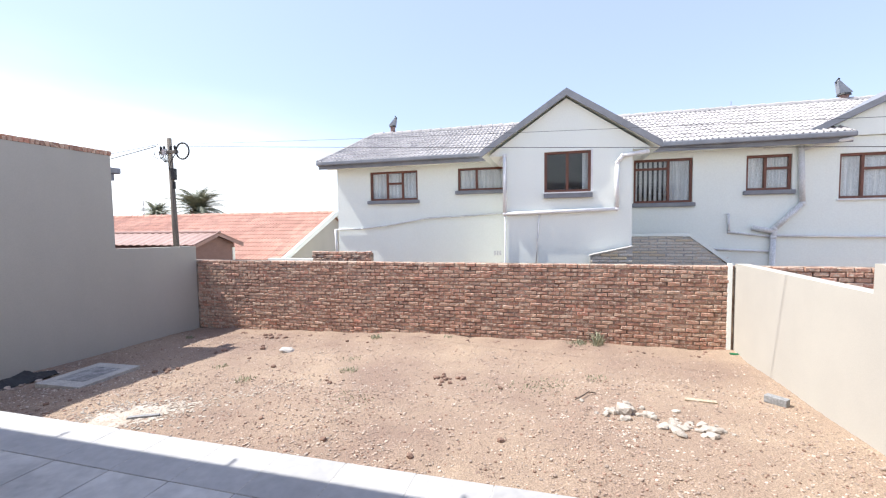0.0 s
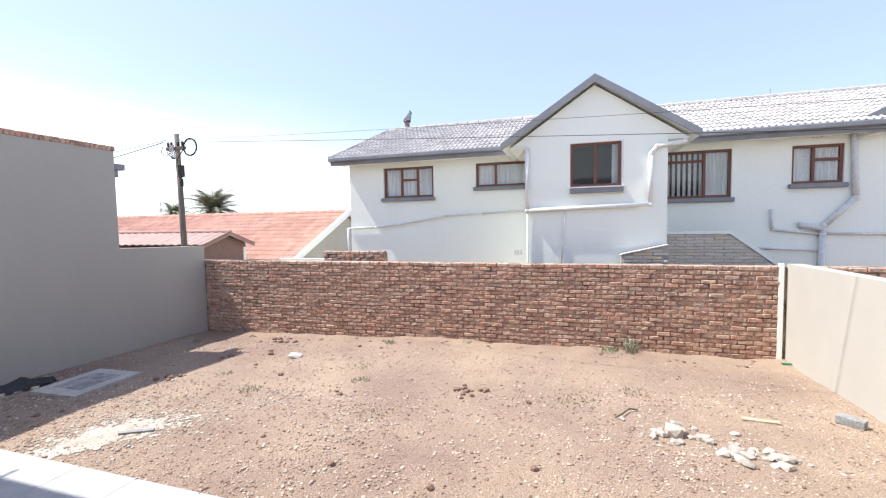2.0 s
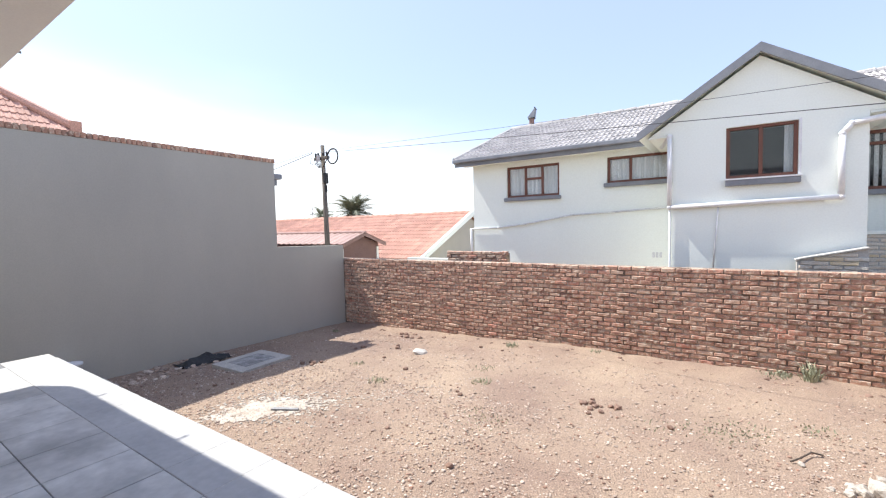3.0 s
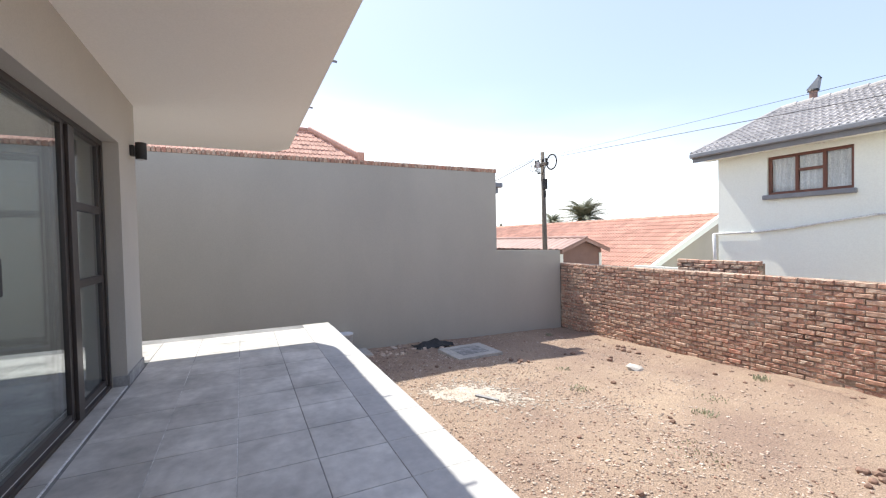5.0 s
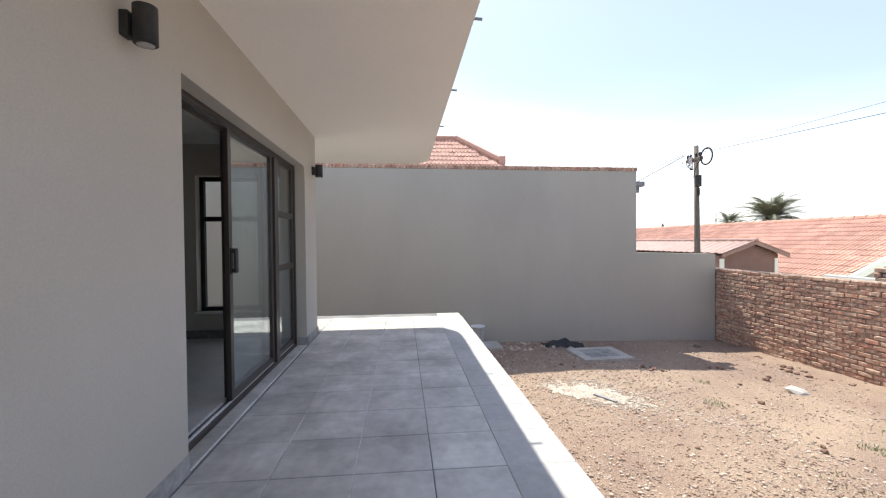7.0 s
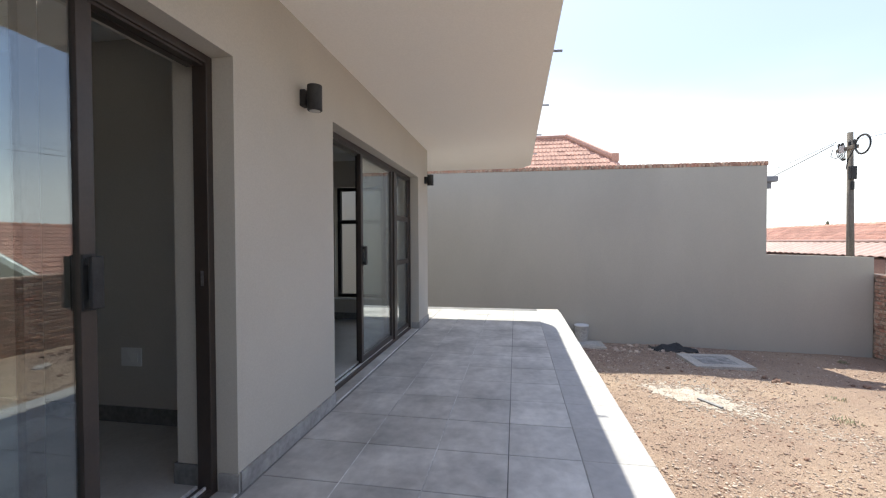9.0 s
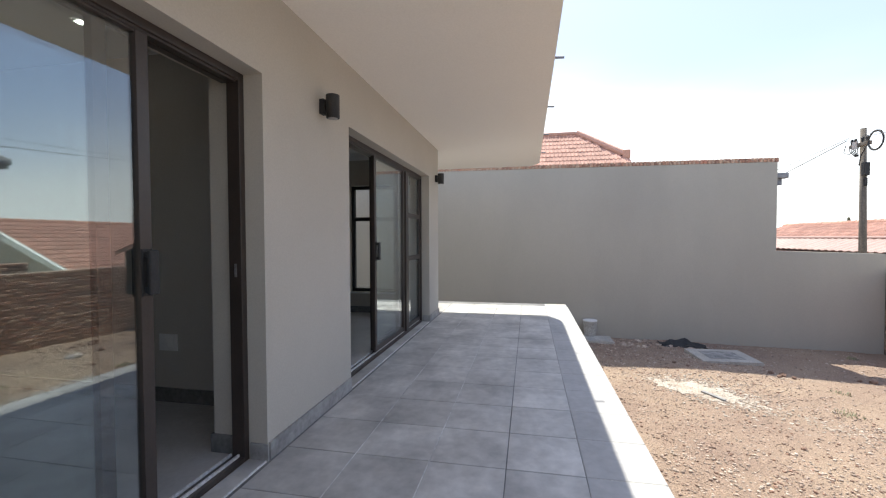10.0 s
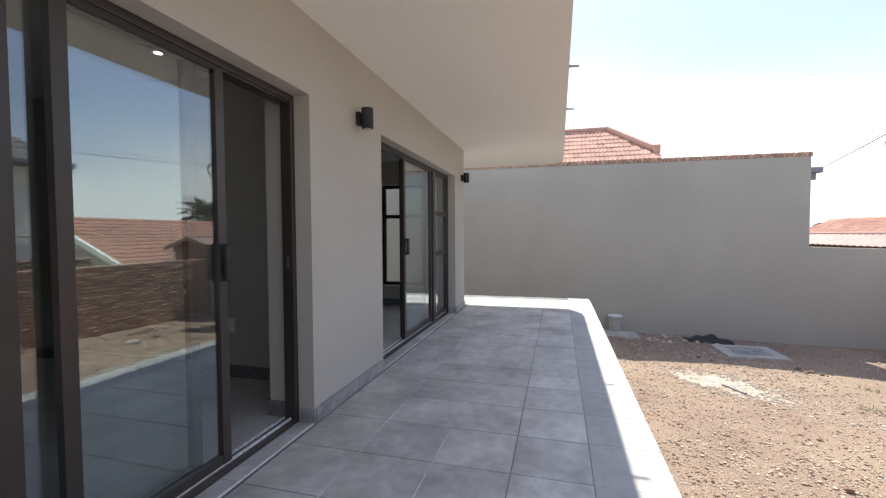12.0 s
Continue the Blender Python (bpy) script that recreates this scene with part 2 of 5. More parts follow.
ROOM_WALL = mat("room_wall_paint", (0.5, 0.47, 0.43), 0.85, second=(0.46, 0.435, 0.4), scale=1, fine=90, bump=0.1, fine_amount=0.03)
ROOM_FLOOR = mat("room_floor_tile", (0.58, 0.57, 0.55), 0.35, second=(0.43, 0.42, 0.4), scale=2, fine=40, bump=0.05, fine_amount=0.06)
CEIL_WHITE = mat("ceiling_white", (0.78, 0.78, 0.77), 0.85, second=(0.74, 0.74, 0.73), scale=1, fine=60, bump=0.05, fine_amount=0.02)
MORTAR = mat("lime_mortar", (0.52, 0.41, 0.315), 0.95, second=(0.12, 0.082, 0.06), scale=4, fine=60, bump=0.8, depth=0.01)
BRICKS = ((0.50, 0.285, 0.195), (0.38, 0.215, 0.15), (0.22, 0.13, 0.10), (0.45, 0.235, 0.165), (0.64, 0.46, 0.34), (0.57, 0.23, 0.16))
BRICK = brick_mat("old_clay_brick", BRICKS, ("ShaderNodeObjectInfo", "Random"))
BRICK_MASS = brick_mat("old_clay_brick_mass", BRICKS, ("ShaderNodeNewGeometry", "Random Per Island"))
GREY_BRICKS = ((0.66, 0.62, 0.54), (0.57, 0.53, 0.46), (0.5, 0.46, 0.4), (0.62, 0.55, 0.46), (0.7, 0.65, 0.56), (0.66, 0.48, 0.2))
GREY_BRICK = brick_mat("weathered_grey_brick", GREY_BRICKS, ("ShaderNodeObjectInfo", "Random"))
LEAF = mat("dry_green_leaf", (0.27, 0.29, 0.18), 0.8, second=(0.38, 0.35, 0.24), scale=6, fine=30, bump=0, island=0.3)
PALM_LEAF = mat("palm_leaf", (0.14, 0.16, 0.095), 0.6, second=(0.27, 0.27, 0.19), scale=3, fine=30, bump=0, island=0.25)
TRUNK = mat("bark", (0.13, 0.1, 0.075), 0.95, second=(0.08, 0.06, 0.05), scale=4, fine=30, bump=0.7, depth=0.02)
PLASTIC_CLEAR = mat("milky_plastic", (0.45, 0.44, 0.42), 0.4, second=(0.34, 0.33, 0.31), scale=8, fine=40, bump=0.1)
GREEN_GLASS = mat("green_bottle", (0.03, 0.16, 0.07), 0.2, bump=0, second=(0.02, 0.12, 0.05))
GLASS = glass_mat("door_glass", (0.88, 0.91, 0.9, 1), base=0.12)
WINDOW_GLASS = glass_mat("window_glass", (0.93, 0.94, 0.94, 1), base=0.025)
PIPE_GREY = mat("grey_waste_pipe", (0.68, 0.69, 0.69), 0.5, second=(0.63, 0.64, 0.64), scale=5, fine=50, bump=0.05)
GLOW = bpy.data.materials.new("lamp_lens_glow")
GLOW.use_nodes = True
GLOW.node_tree.nodes["Principled BSDF"].inputs["Emission Color"].default_value = (1, 0.95, 0.85, 1)
GLOW.node_tree.nodes["Principled BSDF"].inputs["Emission Strength"].default_value = 14

# ---- building helpers ----


def thing(name, at, label, category, group="", kind=""):
    """An empty at a thing's base."""
    ob = new(name)
    ob.location = at
    ob.empty_display_size = 0.1
    return tagged(ob, label, category, group, kind)


def part(name, bm, material, parent=None, label="", kind="", smooth=False):
    """One mesh object. Its bmesh is given in the coordinates of the parent."""
    me = bpy.data.meshes.new(name)
    bm.to_mesh(me)
    bm.free()
    me.materials.append(material)
    if smooth:
        for p in me.polygons:
            p.use_smooth = True
    ob = new(name, me)
    if parent:
        ob.parent = parent
    return tagged(ob, label, kind=kind)


def mesh_part(name, verts, faces, material, parent=None, label="", kind="", smooth=False):
    me = bpy.data.meshes.new(name)
    me.from_pydata(verts, [], faces)
    me.materials.append(material)
    if smooth:
        for p in me.polygons:
            p.use_smooth = True
    ob = new(name, me)
    if parent:
        ob.parent = parent
    return tagged(ob, label, kind=kind)


def box(bm, x0, x1, y0, y1, z0, z1, bevel=0.0, m=None):
    vs = [bm.verts.new((x, y, z)) for x in (x0, x1) for y in (y0, y1) for z in (z0, z1)]
    fs = [bm.faces.new([vs[i] for i in q]) for q in ((0, 1, 3, 2), (4, 6, 7, 5), (0, 4, 5, 1), (2, 3, 7, 6), (0, 2, 6, 4), (1, 5, 7, 3))]
    if bevel:
        es = {e for f in fs for e in f.edges}
        r = bmesh.ops.bevel(bm, geom=list(es), offset=bevel, segments=2, affect="EDGES", profile=0.5)
        vs = list({v for f in r["faces"] for v in f.verts} | {v for v in vs if v.is_valid})
    if m is not None:
        for v in vs:
            v.co = m @ v.co
    return vs


def boxes(*dims, bevel=0.0):
    bm = bmesh.new()
    for d in dims:
        box(bm, *d, bevel=bevel)
    return bm


def tube(bm, p0, p1, r0, r1=None, n=10):
    """A round bar from p0 to p1, closed at both ends."""
    r1 = r0 if r1 is None else r1
    p0, p1 = Vector(p0), Vector(p1)
    q = (p1 - p0).to_track_quat("Z", "Y")
    rings = []
    for p, r in ((p0, r0), (p1, r1)):
        rings.append([bm.verts.new(p + q @ Vector((r * math.cos(a), r * math.sin(a), 0))) for a in (2 * math.pi * i / n for i in range(n))])
    for i in range(n):
        bm.faces.new((rings[0][i], rings[0][(i + 1) % n], rings[1][(i + 1) % n], rings[1][i]))
    bm.faces.new(rings[0][::-1])
    bm.faces.new(rings[1])


def pipe(bm, points, r, n=10):
    """A pipe through the points, with a collar at each bend."""
    for a, b in zip(points, points[1:]):
        tube(bm, a, b, r, n=n)
    for p in points[1:-1]:
        bmesh.ops.create_uvsphere(bm, u_segments=n, v_segments=6, radius=r * 1.18, matrix=Matrix.Translation(p))


def prism(bm, outline, axis, a, b):
    """An outline of (u, v) pushed along an axis from a to b; u, v are the other two axes in order."""
    def at(u, v, w):
        return {"x": (w, u, v), "y": (u, w, v), "z": (u, v, w)}[axis]
    lo = [bm.verts.new(at(u, v, a)) for u, v in outline]
    hi = [bm.verts.new(at(u, v, b)) for u, v in outline]
    k = len(outline)
    bm.faces.new(lo)
    bm.faces.new(hi[::-1])
    for i in range(k):
        bm.faces.new((lo[i], lo[(i + 1) % k], hi[(i + 1) % k], hi[i]))
    bmesh.ops.recalc_face_normals(bm, faces=bm.faces[:])


def rock_verts(rng, r, squash=0.6):
    """A small uneven lump: eight corners pushed about, with cut edges."""
    pts = []
    for x in (-1, 1):
        for y in (-1, 1):
            for z in (-1, 1):
                pts.append((x * r * rng.uniform(0.45, 0.95), y * r * rng.uniform(0.45, 0.95), z * r * squash * rng.uniform(0.5, 0.95)))
    pts += [(0, 0, r * squash * 1.1), (0, 0, -r * squash), (r * 1.05, 0, 0), (-r * 1.05, 0, 0), (0, r * 1.05, 0), (0, -r * 1.05, 0)]
    return pts


ROCK_FACES = [(8, 1, 5), (8, 5, 7), (8, 7, 3), (8, 3, 1), (9, 4, 0), (9, 6, 4), (9, 2, 6), (9, 0, 2), (10, 4, 6), (10, 6, 7), (10, 7, 5), (10, 5, 4),
              (11, 2, 0), (11, 3, 2), (11, 1, 3), (11, 0, 1), (12, 6, 2), (12, 7, 6), (12, 3, 7), (12, 2, 3), (13, 0, 4), (13, 4, 5), (13, 5, 1), (13, 1, 0)]


def holed_wall(bm, x0, x1, z0, z1, y0, y1, holes, turn=False):
    """A wall from y0 to y1 with square openings through it; turned, it runs along y and lies from x = y0 to y1."""
    xs = sorted({x0, x1, *[h[0] for h in holes], *[h[1] for h in holes]})
    zs = sorted({z0, z1, *[h[2] for h in holes], *[h[3] for h in holes]})
    xs, zs = [x for x in xs if x0 <= x <= x1], [z for z in zs if z0 <= z <= z1]
    made = {}

    def v(i, j, k):
        if (i, j, k) not in made:
            made[i, j, k] = bm.verts.new(((y0, y1)[k], xs[i], zs[j]) if turn else (xs[i], (y0, y1)[k], zs[j]))
        return made[i, j, k]

    def solid(i, j):
        if not (0 <= i < len(xs) - 1 and 0 <= j < len(zs) - 1):
            return False
        cx, cz = (xs[i] + xs[i + 1]) / 2, (zs[j] + zs[j + 1]) / 2
        return not any(h[0] < cx < h[1] and h[2] < cz < h[3] for h in holes)

    for i in range(len(xs) - 1):
        for j in range(len(zs) - 1):
            if solid(i, j):
                for k in (0, 1):
                    bm.faces.new((v(i, j, k), v(i + 1, j, k), v(i + 1, j + 1, k), v(i, j + 1, k)))
                for di, dj, e in ((-1, 0, ((i, j), (i, j + 1))), (1, 0, ((i + 1, j), (i + 1, j + 1))), (0, -1, ((i, j), (i + 1, j))), (0, 1, ((i, j + 1), (i + 1, j + 1)))):
                    if not solid(i + di, j + dj):
                        a, b = e
                        bm.faces.new((v(*a, 0), v(*b, 0), v(*b, 1), v(*a, 1)))
    bmesh.ops.recalc_face_normals(bm, faces=bm.faces[:])


def sweep(bm, pts, r, n=6):
    """One bar without seams along many points."""
    pts = [Vector(q) for q in pts]
    rings = []
    for i, q in enumerate(pts):
        d = (pts[min(i + 1, len(pts) - 1)] - pts[max(i - 1, 0)]).normalized()
        side = d.cross(Vector((0.13, 0.99, 0.05))).normalized()
        up = side.cross(d)
        rings.append([bm.verts.new(q + side * r * math.cos(a) + up * r * math.sin(a)) for a in (2 * math.pi * k / n for k in range(n))])
    for a, b in zip(rings, rings[1:]):
        for k in range(n):
            bm.faces.new((a[k], a[(k + 1) % n], b[(k + 1) % n], b[k]))
    bm.faces.new(rings[0])
    bm.faces.new(rings[-1][::-1])
    bmesh.ops.recalc_face_normals(bm, faces=bm.faces[:])


def ground_z(x, y):
    """The yard: level near the patio, falling gently to the far left corner."""
    z = -0.93 - 0.03 * max(0.0, -x - 2.5) - 0.03 * max(0.0, min(y, 9.5) - 4.5)
    z += 0.035 * noise.noise(Vector((x * 0.6, y * 0.6, 0))) + 0.014 * noise.noise(Vector((x * 2.3, y * 2.3, 5)))
    if y > 9:
        z -= min(0.5, (y - 9) * 0.1)
    far = max(0.0, math.hypot(x, y) - 30)
    return z - min(far * 0.03, 14)


# ---- ground ----
def axis_steps(lo, hi, step, reach):
    v = list(np.arange(lo, hi + step / 2, step))
    s, a, b = step, lo, hi
    while b < reach:
        s *= 1.35
        a, b = a - s, b + s
        v = [a] + v + [b]
    return v


gx, gy = axis_steps(-8.8, 3.6, 0.062, 900), axis_steps(1.7, 8.9, 0.062, 900)
gv = []
for y in gy:
    for x in gx:
        z = ground_z(x, y)
        if -8.9 < x < 3.7 and 1.6 < y < 9.0:
            z += 0.010 * noise.noise(Vector((x * 9, y * 9, 2))) + 0.006 * noise.noise(Vector((x * 22, y * 22, 7)))
            z += 0.05 * math.exp(-((y - 8.6) / 0.35) ** 2) * (0.6 + noise.noise(Vector((x * 1.7, 0, 3))))
        elif y < 1.9 and -6 < x < 6:
            z = -0.95
        gv.append((x, y, z))
nx = len(gx)
gf = [(j * nx + i, j * nx + i + 1, (j + 1) * nx + i + 1, (j + 1) * nx + i) for j in range(len(gy) - 1) for i in range(nx - 1)]
mesh_part("ground", gv, gf, SOIL, label="dry sandy bare soil of an unfinished yard, strewn with gravel", kind="structure", smooth=True)

# ---- our house: walls, soffit, patio ----
WY, FY0, FY1, IY = 0.21, 0.0, 0.10, -0.115
CEIL = 2.54
A0, A1, B0, B1, HEAD = -0.29, 2.35, -4.09, -1.38, 2.06
bm = bmesh.new()
holed_wall(bm, -4.69, 5.6, 0.0, CEIL, IY, WY, [(A0, A1, -1, HEAD), (B0, B1, -1, HEAD)])
part("wall_north", bm, PLASTER, label="smooth beige-grey plastered house wall with two sliding doors", kind="structure")
bm = bmesh.new()
holed_wall(bm, -5.2, IY - 0.001, 0.0, 2.6, -4.69, -4.52, [(-1.19, -0.44, 0.34, 2.01)], turn=True)
part("wall_west", bm, PLASTER, label="beige plastered end wall of the house with one window", kind="structure")
part("wall_south", boxes((-4.69, 5.6, -5.4, -5.2, 0, 2.6)), ROOM_WALL, label="plain painted back wall of the rooms", kind="structure")
part("wall_east", boxes((5.4, 5.6, -5.2, IY, 0, 2.6)), ROOM_WALL, label="plain painted end wall of the room", kind="structure")
part("wall_between", boxes((-1.0, -0.85, -5.2, IY, 0, 2.6)), ROOM_WALL, label="plain painted wall between the two rooms", kind="structure")
part("inner_ceiling", boxes((-4.52, -1.0, -5.2, IY, 2.5, 2.6), (-0.85, 5.4, -5.2, IY, 2.5, 2.6)), CEIL_WHITE, label="white inner ceiling", kind="structure")
bm = bmesh.new()
for x0, x1 in ((-4.52, -1.0), (-0.85, 5.4)):
    for y0, y1, s in ((-0.115, -0.215, 1), (-5.2, -5.1, 1)):
        prism(bm, [(y0, 2.5), (y1, 2.5), (y0, 2.4)], "x", x0, x1)
prism(bm, [(-4.52, 2.5), (-4.42, 2.5), (-4.52, 2.4)], "y", -5.1, -0.216)
part("cornice_trim", bm, CEIL_WHITE, label="white coved cornice round the ceiling", kind="structure")
part("room_floor", boxes((-4.52, -1.0, -5.2, FY0, -0.05, 0.02), (-0.85, 5.4, -5.2, FY0, -0.05, 0.02)), ROOM_FLOOR, label="grey floor tiles inside the rooms, faintly shiny", kind="structure")
part("baseboard", boxes((-0.85, -0.836, -5.2, -0.13, 0.02, 0.12), (-4.52, -4.506, -5.2, -0.13, 0.02, 0.12), (-0.835, -0.2895, -0.129, -0.1155, 0.02, 0.12), (-0.289, -0.277, -0.129, 0.02, 0.0, 0.12)), SKIRT_IN, label="dark grey tiled skirting inside the rooms", kind="structure")
bm = boxes((B1 + 0.01, A0 - 0.01, WY, WY + 0.012, 0.0, 0.095), (-4.702, B0 - 0.01, WY, WY + 0.012, 0.0, 0.095), (-4.704, -4.69, -0.5, WY + 0.011, 0.0, 0.095),
           (A1 + 0.01, 5.6, WY, WY + 0.012, 0.0, 0.095), (A0 + 0.001, A0 + 0.012, FY1 + 0.012, WY + 0.01, 0.0, 0.09), (B0 + 0.001, B0 + 0.012, FY1 + 0.012, WY + 0.01, 0, 0.09))
part("skirting_trim", bm, SKIRTING, label="grey tile skirting along the foot of the house wall", kind="structure")
# slab over the patio
bm = bmesh.new()
prism(bm, [(-6.5, 1.61), (-6.2, 1.775), (5.6, 1.775), (5.6, -5.4), (-6.52, -5.4)], "z", 2.601, 2.86)
part("roof_slab", bm, SOFFIT, label="thick concrete slab above the patio, painted", kind="structure")
bm = bmesh.new()
prism(bm, [(-6.5, 1.61), (-6.2, 1.775), (5.6, 1.775), (5.6, WY), (-4.69, WY), (-4.69, -5.4), (-6.52, -5.4)], "z", CEIL, 2.6)
part("ceiling", bm, SOFFIT, label="smooth warm white soffit over the patio", kind="structure")
for x in (-5.8, -4.5, -3.2, -1.88, -0.57, 0.74):
    t = thing("overflow_pipe", (x, 1.785, 2.66), "short dark overflow pipe stub through the slab edge", "pipe", "overflow pipes of the slab")
    bm = bmesh.new()
    tube(bm, (0, -0.02, 0), (0, 0.08, -0.005), 0.010, n=10)
    part("spout", bm, GREY_TRIM, t)
    bm = bmesh.new()
    tube(bm, (0, -0.005, 0), (0, 0.004, 0), 0.015, n=10)
    part("collar", bm, GREY_TRIM, t)

# patio base
PE = 2.243
part("patio_base", boxes((-6.04, 5.6, WY, PE - 0.01, -1.3, -0.012), (-6.04, -4.70, -5.4, WY, -1.3, -0.012)), CONCRETE, label="raised concrete base of the patio", kind="structure")

# yard walls
LX = -8.42
bm = bmesh.new()
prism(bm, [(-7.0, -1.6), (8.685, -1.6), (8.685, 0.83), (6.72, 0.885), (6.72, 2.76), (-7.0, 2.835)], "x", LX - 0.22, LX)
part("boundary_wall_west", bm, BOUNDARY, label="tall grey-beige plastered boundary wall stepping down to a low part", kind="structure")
RX = 3.265
bm = bmesh.new()
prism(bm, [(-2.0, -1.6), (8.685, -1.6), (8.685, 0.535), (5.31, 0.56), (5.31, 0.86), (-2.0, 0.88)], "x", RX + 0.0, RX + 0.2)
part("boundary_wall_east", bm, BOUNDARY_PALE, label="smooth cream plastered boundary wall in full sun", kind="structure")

# ---- brick maker ----


def brick_piece(l=0.222, d=0.11, h=0.073, seed=0):
    """A worn brick: its face is uneven, with rounded and chipped edges."""
    r = random.Random(seed)
    me = bpy.data.meshes.new("brick")
    bm = bmesh.new()
    us, ks = (-1, -0.9, -0.3, 0.35, 0.9, 1), (-1, -0.72, 0.72, 1)
    chip = (r.randrange(6), r.choice((0, 3)))
    grid = {}
    for i, u in enumerate(us):
        for k, w in enumerate(ks):
            rim = i in (0, 5) or k in (0, 3)
            back = r.uniform(0.008, 0.016) if rim else r.uniform(-0.003, 0.005)
            if abs(i - chip[0]) < 2 and k == chip[1]:
                back += 0.016
            grid[i, k] = bm.verts.new((u * l / 2 + r.uniform(-0.003, 0.003), -d / 2 + back, w * h / 2 + r.uniform(-0.004, 0.004) * (1 if rim else 0.5)))
    for i in range(5):
        for k in range(3):
            bm.faces.new((grid[i, k], grid[i + 1, k], grid[i + 1, k + 1], grid[i, k + 1]))
    rear = {(x, z): bm.verts.new((x * l / 2, d / 2, z * h / 2)) for x in (-1, 1) for z in (-1, 1)}
    bm.faces.new([grid[i, 0] for i in range(5, -1, -1)] + [rear[-1, -1], rear[1, -1]])
    bm.faces.new([grid[i, 3] for i in range(6)] + [rear[1, 1], rear[-1, 1]])
    bm.faces.new([grid[0, k] for k in range(4)] + [rear[-1, 1], rear[-1, -1]])
    bm.faces.new([grid[5, k] for k in range(3, -1, -1)] + [rear[1, -1], rear[1, 1]])
    bm.faces.new((rear[-1, -1], rear[-1, 1], rear[1, 1], rear[1, -1]))
    bm.to_mesh(me)
    bm.free()
    return me


PIECES = []   # brick and tile pieces are laid at the end of the file


def lay_later(f, *a, **k):
    PIECES.append((f, a, k))


def brick_run(parent, x0, x1, y, z0, courses, pitch=0.235, rise=0.084, near=None, seed=1, material=None, mass=None, top=None, limit=300, rough=0.008):
    """Stretcher bond along x with its face at y. Bricks near a place on the plan are parts, the rest is one mesh."""
    rng = random.Random(seed)
    spots = []
    for c in range(courses):
        x = x0 + pitch / 2 - (pitch / 2 if c % 2 else 0)
        while x < x1:
            shift = rough * 4 * noise.noise(Vector((x * 0.5, c * 0.8, seed + 3)))
            a, b = max(x + shift - pitch / 2 + rng.uniform(0.002, 0.016), x0), min(x + shift + pitch / 2 - rng.uniform(0.002, 0.016), x1)
            if b - a > 0.04 and (top is None or z0 + (c + 1) * rise <= top((a + b) / 2) + 0.02):
                spots.append(((a + b) / 2, b - a, z0 + (c + 0.5) * rise + rough * 1.6 * noise.noise(Vector((x * 0.9, c * 0.3, seed))) + rng.gauss(0, rough * 0.25), rng.gauss(0, rough * 0.6), rng.gauss(0, rough * 1.4), rng.gauss(0, rough * 1.5), rng.uniform(0.80, 1.06)))
            x += pitch
    nx_, nz_ = near or ((x0 + x1) / 2, 0)
    spots.sort(key=lambda s: math.hypot(s[0] - nx_, 1.3 * (s[2] - nz_)))
    variants = [brick_piece(seed=seed * 10 + i) for i in range(12)]
    for me in variants:
        me.materials.append(material)
    for i, s in enumerate(spots[:limit]):
        ob = new("brick", variants[i % 12])
        ob.parent = parent
        ob.matrix_basis = Matrix.Translation((s[0], y + 0.055 + s[3], s[2])) @ Euler((0, s[5], s[4])).to_matrix().to_4x4() @ Matrix.Diagonal((s[1] / 0.222, 1, (rise - 0.009) / 0.073 * s[6], 1))
    verts, faces = [], []
    for i, s in enumerate(spots[limit:]):
        me = variants[i % 12]
        m = Matrix.Translation((s[0], y + 0.055 + s[3], s[2])) @ Euler((0, s[5], s[4])).to_matrix().to_4x4() @ Matrix.Diagonal((s[1] / 0.222, 1, (rise - 0.009) / 0.073 * s[6], 1))
        o = len(verts)
        verts += [tuple(m @ v.co) for v in me.vertices]
        faces += [tuple(o + k for k in p.vertices) for p in me.polygons]
    if verts:
        mesh_part("brickwork", verts, faces, mass, parent, kind="stuff")


bw = thing("brick_wall", (0, 0, 0), "old weathered red-brown clay brick boundary wall with ragged mortar", "brick wall", kind="structure")
part("mortar_core", boxes((LX - 0.2, 9.5, 8.70, 8.90, -1.6, 0.485)), MORTAR, bw)
# mortar in the joints, smeared over the bricks here and washed out there
jx, jz = np.arange(LX + 0.01, RX, 0.03), np.arange(-1.28, 0.491, 0.0191)
jv = [(x, 8.686 - 0.015 * noise.noise(Vector((x * 7, 0, z * 14))) - 0.010 * noise.noise(Vector((x * 1.1, 4, z * 1.7))) + (0.03 if z > 0.478 else 0), z) for z in jz for x in jx]
jn = len(jx)
jf = [(j * jn + i, j * jn + i + 1, (j + 1) * jn + i + 1, (j + 1) * jn + i) for j in range(len(jz) - 1) for i in range(jn - 1)]
mesh_part("mortar_joints", jv, jf, MORTAR, bw, "ragged old lime mortar", smooth=True)
lay_later(brick_run, bw, LX + 0.05, RX - 0.03, 8.665, -1.19, 22, pitch=0.222, rise=0.0764, near=(-3, -0.3), seed=3, rough=0.008, material=BRICK, mass=BRICK_MASS)
bw2 = thing("brick_wall", (0, 0, 0), "far stretch of old red-brown brick wall beyond the cream wall", "brick wall", kind="structure")
lay_later(brick_run, bw2, RX + 0.2, 9.5, 8.665, -0.35, 10, near=(4.5, 0.3), seed=4, material=BRICK, mass=BRICK_MASS, limit=120)
pier = thing("brick_pier", (0, 0, 0), "raised stump of old brickwork on top of the wall", "brick wall")
part("mortar_core", boxes((-5.5, -4.02, 9.32, 9.53, -1.3, 0.63)), MORTAR, pier)
